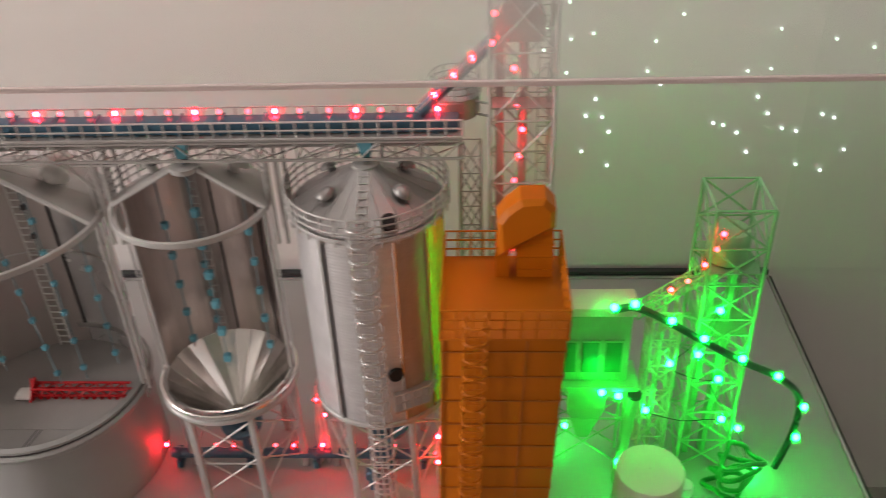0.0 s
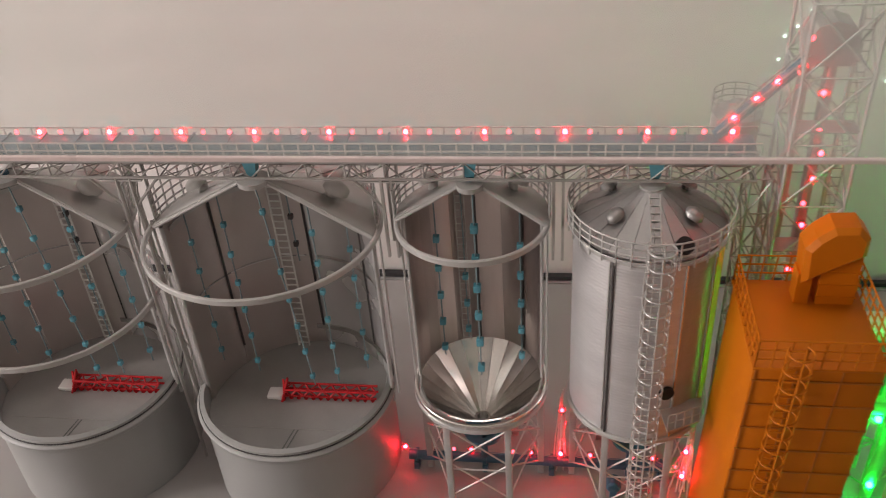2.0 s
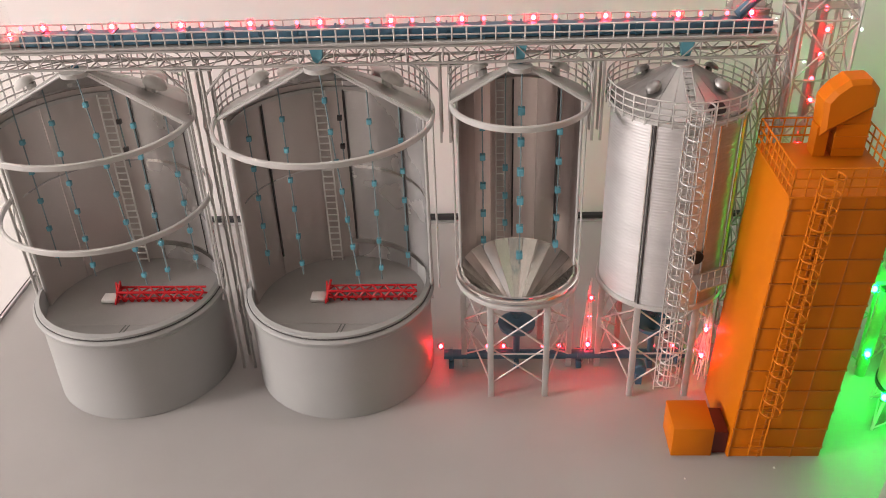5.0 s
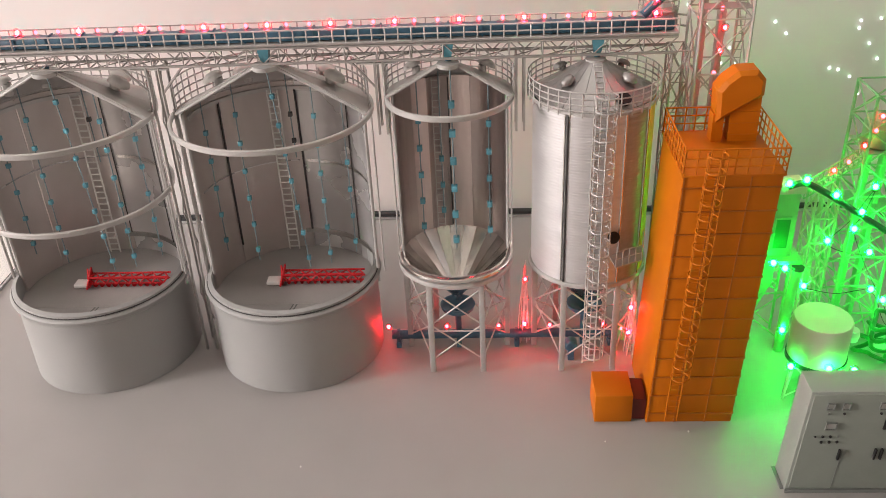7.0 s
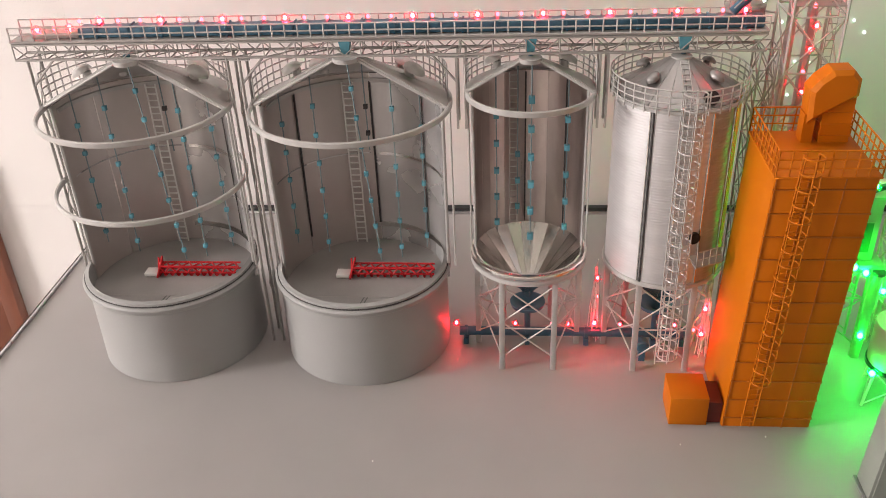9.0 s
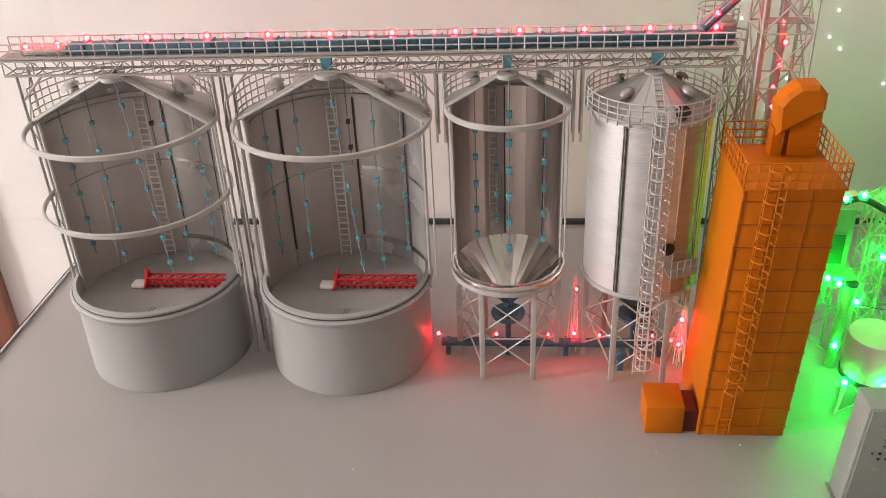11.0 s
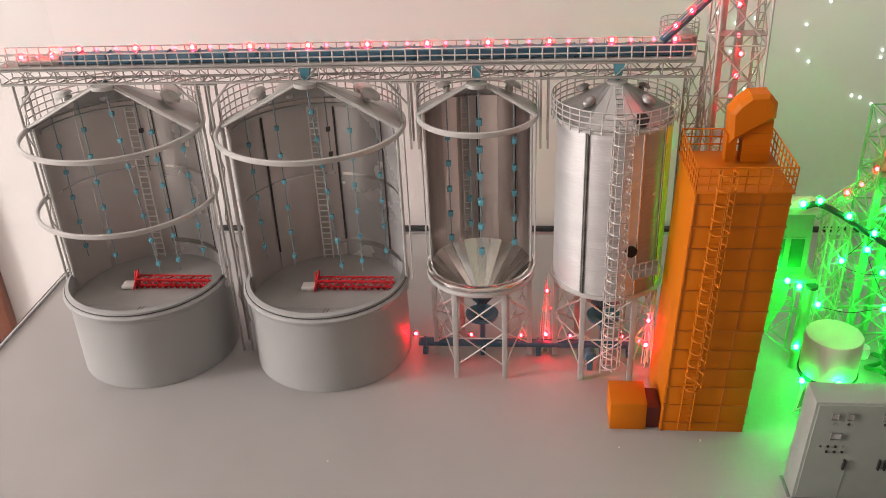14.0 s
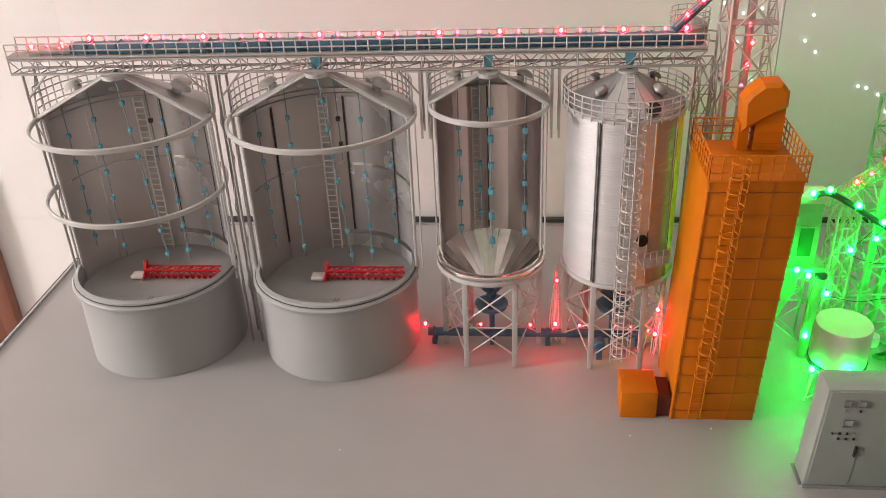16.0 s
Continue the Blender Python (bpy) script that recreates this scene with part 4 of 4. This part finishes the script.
mast = thing("lattice_tower", (1.127, 0.05, 0), "lattice elevator tower tinted by green light, hung with string lights", "tower")
lattice(mast, 1.093, 1.177, 0.002, 0.098, 0.0, 0.536, 8, GREEN, 0.0032, 0.0019)
for x in (1.116, 1.146):
    part("elevator_leg", box(x - 0.005, x + 0.005, 0.035, 0.055, 0.0, 0.43, bevel=0.001), GREEN, mast)
part("elevator_head", revolve([(0.0005, 0.425), (0.030, 0.425), (0.032, 0.430), (0.032, 0.470), (0.028, 0.478), (0.0005, 0.478)], 1.131, 0.046, n=28), GREEN, mast, "round elevator head")
for z in (0.30, 0.42):
    part("landing", box(1.095, 1.175, 0.004, 0.096, z, z + 0.002), GREEN, mast)
small = thing("lattice_tower", (1.045, 0.045, 0), "slim pale lattice mast beside the cabin", "tower")
lattice(small, 1.026, 1.070, 0.020, 0.066, 0.0, 0.335, 6, PALE, 0.0026, 0.0017)
rod("inner_pipe", small, (1.046, 0.043, 0), (1.046, 0.043, 0.335), 0.005, PALE, 12)

walkway = thing("inclined_walkway", (1.03, 0.03, 0.36), "narrow inclined ladder conveyor between cabin and tower", "walkway")
W0, W1 = Vector((0.998, 0, 0.328)), Vector((1.094, 0, 0.402))
for y in (0.012, 0.038):
    for dz in (0, 0.015):
        rod("side_bar", walkway, (W0.x, y, W0.z + dz), (W1.x, y, W1.z + dz), 0.0016, GREEN, 5)
for i in range(13):
    p = W0.lerp(W1, i / 12)
    rod("tread", walkway, (p.x, 0.012, p.z), (p.x, 0.038, p.z), 0.0013, GREEN, 5)
    for y in (0.012, 0.038):
        rod("side_post", walkway, (p.x, y, p.z), (p.x, y, p.z + 0.015), 0.0011, GREEN, 5)

pipe = thing("down_pipe", (1.0, -0.02, 0), "smooth pale downpipe standing by the cabin", "pipe")
part("pipe", bent_tube(smooth_line([(0.985, -0.030, 0.0), (0.988, -0.030, 0.06), (0.995, -0.022, 0.13), (1.003, -0.012, 0.185)], 5), 0.0095, sides=14), GREEN, pipe)
part("pipe_cap", revolve([(0.0005, 0.184), (0.012, 0.184), (0.012, 0.190), (0.0005, 0.192)], 1.003, -0.012, n=16), DARK, pipe)

hose = thing("light_hose", (1.1, -0.01, 0), "dark green cable hose carrying green string lights", "hose")
HOSE = [(0.955, -0.015, 0.368), (0.985, -0.018, 0.376), (1.03, -0.015, 0.352), (1.095, -0.014, 0.308), (1.165, -0.012, 0.262), (1.235, -0.006, 0.220), (1.278, 0.0, 0.168), (1.282, 0.0, 0.09), (1.262, -0.01, 0.012)]
part("hose", bent_tube(smooth_line(HOSE, 8), 0.0062, sides=10), CABLE, hose)
coil = thing("cable_coil", (1.16, -0.06, 0), "loose coil of dark green cable on the table", "cable")
for k in range(4):
    pts = []
    for i in range(41):
        a = 2 * math.pi * i / 40
        pts.append((1.165 + (0.030 + 0.008 * math.sin(3 * a + k)) * math.cos(a) + 0.006 * k, -0.055 + (0.03 + 0.006 * math.cos(2 * a)) * math.sin(a), 0.006 + 0.024 * k + 0.018 * (1 + math.sin(2 * a + 1.3 * k)) * 0.5))
    part("loop", bent_tube(pts, 0.0045, sides=8), GREEN_DARK, coil)

tank = thing("cream_tank", (1.009, -0.155, 0), "round cream plastic tank on a white braced stand", "tank")
part("tank_body", revolve([(0.0005, 0.075), (0.049, 0.075), (0.053, 0.079), (0.053, 0.164), (0.051, 0.168), (0.0005, 0.170)], 1.009, -0.155, n=48), CREAM, tank)
part("band", revolve([(0.053, 0.078), (0.0555, 0.078), (0.0555, 0.086), (0.053, 0.086)], 1.009, -0.155, n=48), CABLE, tank, "dark band round the foot")
part("side_port", revolve([(0.0005, 0.0), (0.012, 0.0), (0.014, 0.010), (0.012, 0.022), (0.0005, 0.022)], 1.062, -0.165, n=18), WHITE, tank).location.z += 0.125
for k in range(4):
    a, b = radians(45 + 90 * k + 160), radians(135 + 90 * k + 160)
    p, q = (1.009 + 0.064 * math.cos(a), -0.155 + 0.064 * math.sin(a)), (1.009 + 0.064 * math.cos(b), -0.155 + 0.064 * math.sin(b))
    rod("stand_leg", tank, (*p, 0), (1.009 + 0.050 * math.cos(a), -0.155 + 0.050 * math.sin(a), 0.078), 0.0026, WHITE, 6)
    rod("stand_brace", tank, (*p, 0.004), (1.009 + 0.05 * math.cos(b), -0.155 + 0.05 * math.sin(b), 0.074), 0.0016, WHITE, 5)
    rod("stand_brace", tank, (*q, 0.004), (1.009 + 0.05 * math.cos(a), -0.155 + 0.05 * math.sin(a), 0.074), 0.0016, WHITE, 5)
small_tank = thing("white_drum", (1.20, -0.16, 0), "small round white drum standing on the table", "drum")
part("drum_body", revolve([(0.0005, 0.0), (0.036, 0.0), (0.038, 0.003), (0.038, 0.062), (0.034, 0.068), (0.0005, 0.070)], 1.20, -0.16, n=36), CREAM, small_tank)

# ---------- control cabinet in front ----------
cab = thing("control_cabinet", (1.08, -0.4, 0), "light grey switch cabinet with dark buttons and faceplate", "cabinet")
CX0, CX1, CY0, CY1, CH = 0.885, 1.31, -0.421, -0.366, 0.214
part("cabinet_body", box(CX0, CX1, CY0, CY1, 0.0, CH, bevel=0.002), PANEL, cab)
part("faceplate", box(CX0 + 0.005, CX1 - 0.005, CY0 - 0.003, CY0 + 0.003, 0.009, CH - 0.004, bevel=0.0008), FACE, cab, "mid-grey faceplate")
part("foot_rail", box(CX0 - 0.001, CX1, CY0 - 0.005, CY0 - 0.0005, 0.0, 0.006, bevel=0.0008), PLATE, cab)
part("side_flange", box(CX0 - 0.006, CX0 - 0.0002, CY0 + 0.004, CY1 + 0.001, 0.0, 0.003, bevel=0.0006), PLATE, cab)
FY = CY0 - 0.003
part("door_gap", box(0.9575, 0.9588, FY - 0.0006, FY + 0.001, 0.010, 0.094), PLATE, cab)


def bezel(x, z, w, h):
    """A display window: a raised frame of four strips round a recessed pale field."""
    frame_ob = part("display", box(x - w, x + w, FY - 0.0008, FY + 0.001, z - h, z + h), BEZEL, cab, "pale display field")
    for x0, x1, z0, z1 in ((x - w - 0.001, x - w, z - h, z + h), (x + w, x + w + 0.001, z - h, z + h), (x - w - 0.001, x + w + 0.001, z + h, z + h + 0.001), (x - w - 0.001, x + w + 0.001, z - h - 0.001, z - h)):
        part("display_frame", box(x0, x1, FY - 0.003, FY + 0.001, z0, z1), PLATE, frame_ob)


def push_button(x, z, r, mat):
    bm = bmesh.new()
    bmesh.ops.create_cone(bm, cap_ends=True, segments=16, radius1=r, radius2=r * 0.85, depth=0.002)
    bmesh.ops.transform(bm, matrix=Matrix.Translation((x, FY - 0.001, z)) @ Matrix.Rotation(radians(90), 4, "X"), verts=bm.verts)
    part("push_button", bm, mat, cab)


for x in (0.919, 0.943, 1.000, 1.024):
    bezel(x, 0.188, 0.0050, 0.0058)
    push_button(x, 0.1725, 0.0021, PLATE if x < 0.93 else BLACK)
bezel(0.928, 0.147, 0.0078, 0.0062)
for i in range(4):
    push_button(0.908 + 0.012 * i, 0.1245, 0.0018 if i in (0, 3) else 0.0024, PLATE if i == 3 else BLACK)
for i in range(3):
    push_button(0.920 + 0.0125 * i, 0.113, 0.0025, BLACK)
for x, z in ((0.953, 0.087), (1.010, 0.088), (1.020, 0.088)):
    part("door_handle", box(x - 0.0016, x + 0.0016, FY - 0.005, FY + 0.001, z - 0.0105, z + 0.0105, bevel=0.0006), BLACK, cab)
part("screen", box(1.010, 1.055, FY - 0.002, FY + 0.001, 0.140, 0.162), BLACK, cab, "black display window")

for ob in cab.children:
    ob.matrix_parent_inverse = Matrix(((1, 0, 0.05, 0), (0, 1, 0, 0), (0, 0, 1, 0), (0, 0, 0, 1)))

# ---------- string lights ----------
conv = []
for i in range(11):
    conv += [(-0.490 + 0.1145 * i, 0.029, 0.6905), (-0.452 + 0.1145 * i, 0.029, 0.6905), (-0.417 + 0.1145 * i, 0.029, 0.6905)][:3 if i < 10 else 2]
led_string("red_string_lights", "string of small red lights along the conveyor bridge", (0, 0.029, 0.68), conv, [RED_DIM, RED_GLOW, RED_DIM], WIRE, 0.0032)
conv_b = [(-0.565, 0.012, 0.6815), (-0.535, 0.018, 0.6815), (-0.508, 0.022, 0.6815)]
led_string("red_string_lights", "short end of the red string lights on the bridge", (-0.53, 0.018, 0.677), conv_b, [RED_GLOW, RED_DIM], WIRE, 0.0032)
low = [(x, 0.002, 0.0475) for x in (0.180, 0.271, 0.303, 0.379, 0.412, 0.485, 0.519, 0.593, 0.630)] + [(0.666, -0.012, 0.046), (0.678, -0.03, 0.05)]
led_string("red_string_lights", "string of small red lights lying on the floor conveyor", (0.4, 0, 0.03), low, [RED_STRONG] + [RED_DIM, RED_TOWER] * 5, WIRE, 0.0032)
up = [(0.798, 0.012, 0.468), (0.804, 0.012, 0.548), (0.800, 0.012, 0.585), (0.806, 0.012, 0.625), (0.810, 0.012, 0.666), (0.802, 0.012, 0.70), (0.798, 0.014, 0.755), (0.768, 0.016, 0.79), (0.772, 0.016, 0.83)]
led_string("red_string_lights", "string of red lights climbing the elevator tower", (0.8, 0.03, 0.45), up, [RED_TOWER, RED_TOWER, RED_DIM], WIRE, 0.0034)
inc = [(0.690, 0.016, 0.718), (0.717, 0.022, 0.743), (0.742, 0.028, 0.765)]
led_string("red_string_lights", "red lights along the inclined spout", (0.7, 0, 0.7), inc, [RED_GLOW], WIRE, 0.0032)
top2 = [(1.045, 0.012, 0.387), (1.068, 0.010, 0.405), (1.088, 0.004, 0.440), (1.100, -0.002, 0.472), (1.106, -0.003, 0.500)]
led_string("red_string_lights", "red lights at the head of the green tower", (1.05, 0.03, 0.42), top2, [RED_TOWER, RED_DIM], WIRE, 0.0034)
gl = [(0.955, -0.020, 0.3775), (0.985, -0.022, 0.3855), (1.045, -0.020, 0.351), (1.099, -0.019, 0.314), (1.165, -0.018, 0.272), (1.229, -0.014, 0.231), (1.287, -0.006, 0.155), (1.286, -0.008, 0.085)]
led_string("green_string_lights", "string of bright green lights along the dark hose", (1.1, -0.02, 0.2), gl, [GREEN_GLOW], CABLE, 0.0050, wire=False)
gl2 = [(1.137, -0.006, 0.217), (1.06, 0.012, 0.234), (1.12, -0.006, 0.36), (1.098, -0.006, 0.27), (1.186, -0.006, 0.104), (1.225, -0.02, 0.02), (1.15, -0.02, 0.14), (1.03, 0.01, 0.13)]
led_string("green_string_lights", "bright green lights wound round the lattice tower", (1.1, -0.01, 0.1), gl2, [GREEN_GLOW], CABLE, 0.0048, sag=0.01)
gl3 = [(0.982, -0.044, 0.060), (0.952, -0.190, 0.083), (1.010, -0.218, 0.098), (1.020, -0.222, 0.078), (1.062, -0.205, 0.072), (1.09, -0.15, 0.04), (0.945, -0.035, 0.214), (0.975, -0.02, 0.192), (0.90, 0.06, 0.04)]
led_string("green_string_lights", "bright green lights round the tank and cabin stand", (1.0, -0.1, 0.03), gl3, [GREEN_GLOW], CABLE, 0.0050, wire=False)
# Glowing dots imitate mirror images of the lights in the glossy wall.
dots = [(1.145, 0.616), (1.097, 0.562), (1.086, 0.499), (1.115, 0.470), (1.286, 0.496), (1.233, 0.381), (1.254, 0.376), (1.285, 0.358), (1.312, 0.312), (0.986, 0.439), (1.002, 0.398), (1.018, 0.363), (1.020, 0.283), (1.316, 0.439), (1.342, 0.401), (1.377, 0.367), (1.407, 0.360), (1.421, 0.281), (1.475, 0.266), (1.515, 0.315), (0.923, 0.645), (0.902, 0.614), (0.881, 0.595), (0.929, 0.569), (0.876, 0.547), (0.923, 0.498), (0.973, 0.58), (1.338, 0.583), (1.448, 0.56), (1.524, 0.542), (1.285, 0.478), (1.332, 0.5), (1.479, 0.39), (1.454, 0.398), (0.968, 0.401), (0.963, 0.317)]
led_string("white_reflection_dots", "tiny glowing dots imitating light reflections on the wall", (1.2, 0.595, 0.25), [(x, 0.595, z) for x, z in dots], [WHITE_GLOW], WIRE, 0.0030, wire=False)

for x, y, r in ((-0.565, -0.045, 0.004), (0.755, -0.275, 0.0024), (0.60, -0.30, 0.0020), (0.05, -0.36, 0.0020)):
    crumb = bmesh.new()
    bmesh.ops.create_icosphere(crumb, subdivisions=1, radius=r, matrix=Matrix.Translation((x, y, r * 0.6)) @ Matrix.Diagonal((0.7, 1.2, 0.7, 1)))
    tagged(part("debris_crumb", crumb, DARK if r > 0.003 else WHITE), "tiny loose crumb lying on the table", "debris", "crumbs on the table")

# loose white lead bundles that carry the red lights up beside the legs
for bx, by, top in ((0.466, 0.012, 0.20), (0.683, -0.035, 0.185)):
    bundle = thing("cable_bundle", (bx, by, 0), "bundle of thin white light cables beside the silo leg", "cable", "cable bundles")
    for k in range(9):
        a = 1.3 * k
        w = 0.006 + 0.0011 * k
        pts = smooth_line([(bx + w * math.cos(a), by + w * 0.8 * math.sin(a), 0.001), (bx + 0.8 * w * math.cos(a + 0.5), by + 0.7 * w * math.sin(a + 0.5), top * 0.35),
                           (bx + 0.45 * w * math.cos(a + 1), by + 0.45 * w * math.sin(a + 1), top * 0.7), (bx + 0.002 * math.cos(a), by + 0.002 * math.sin(a), top - 0.009 * k)], 5)
        part("lead", bent_tube(pts, 0.0011, sides=5), WHITE, bundle)
led_string("red_string_lights", "red lights hanging in the cable bundle", (0.466, 0.0, 0.03), [(0.466, -0.004, 0.055), (0.470, 0.026, 0.10), (0.467, -0.003, 0.165)], [RED_STRONG, RED_STRONG, RED_TOWER], WIRE, 0.0032, wire=False)
led_string("red_string_lights", "red lights hanging in the cable bundle", (0.683, -0.03, 0.03), [(0.674, -0.046, 0.060), (0.676, -0.044, 0.12)], [RED_STRONG, RED_GLOW], WIRE, 0.0032, wire=False)

cone = thing("orange_cone", (1.035, -0.02, 0), "small orange cone beside the slim mast", "cone")
part("cone_body", revolve([(0.0005, 0.0), (0.017, 0.0), (0.017, 0.004), (0.004, 0.045), (0.0005, 0.046)], 1.035, -0.03, n=20), ORANGE, cone)
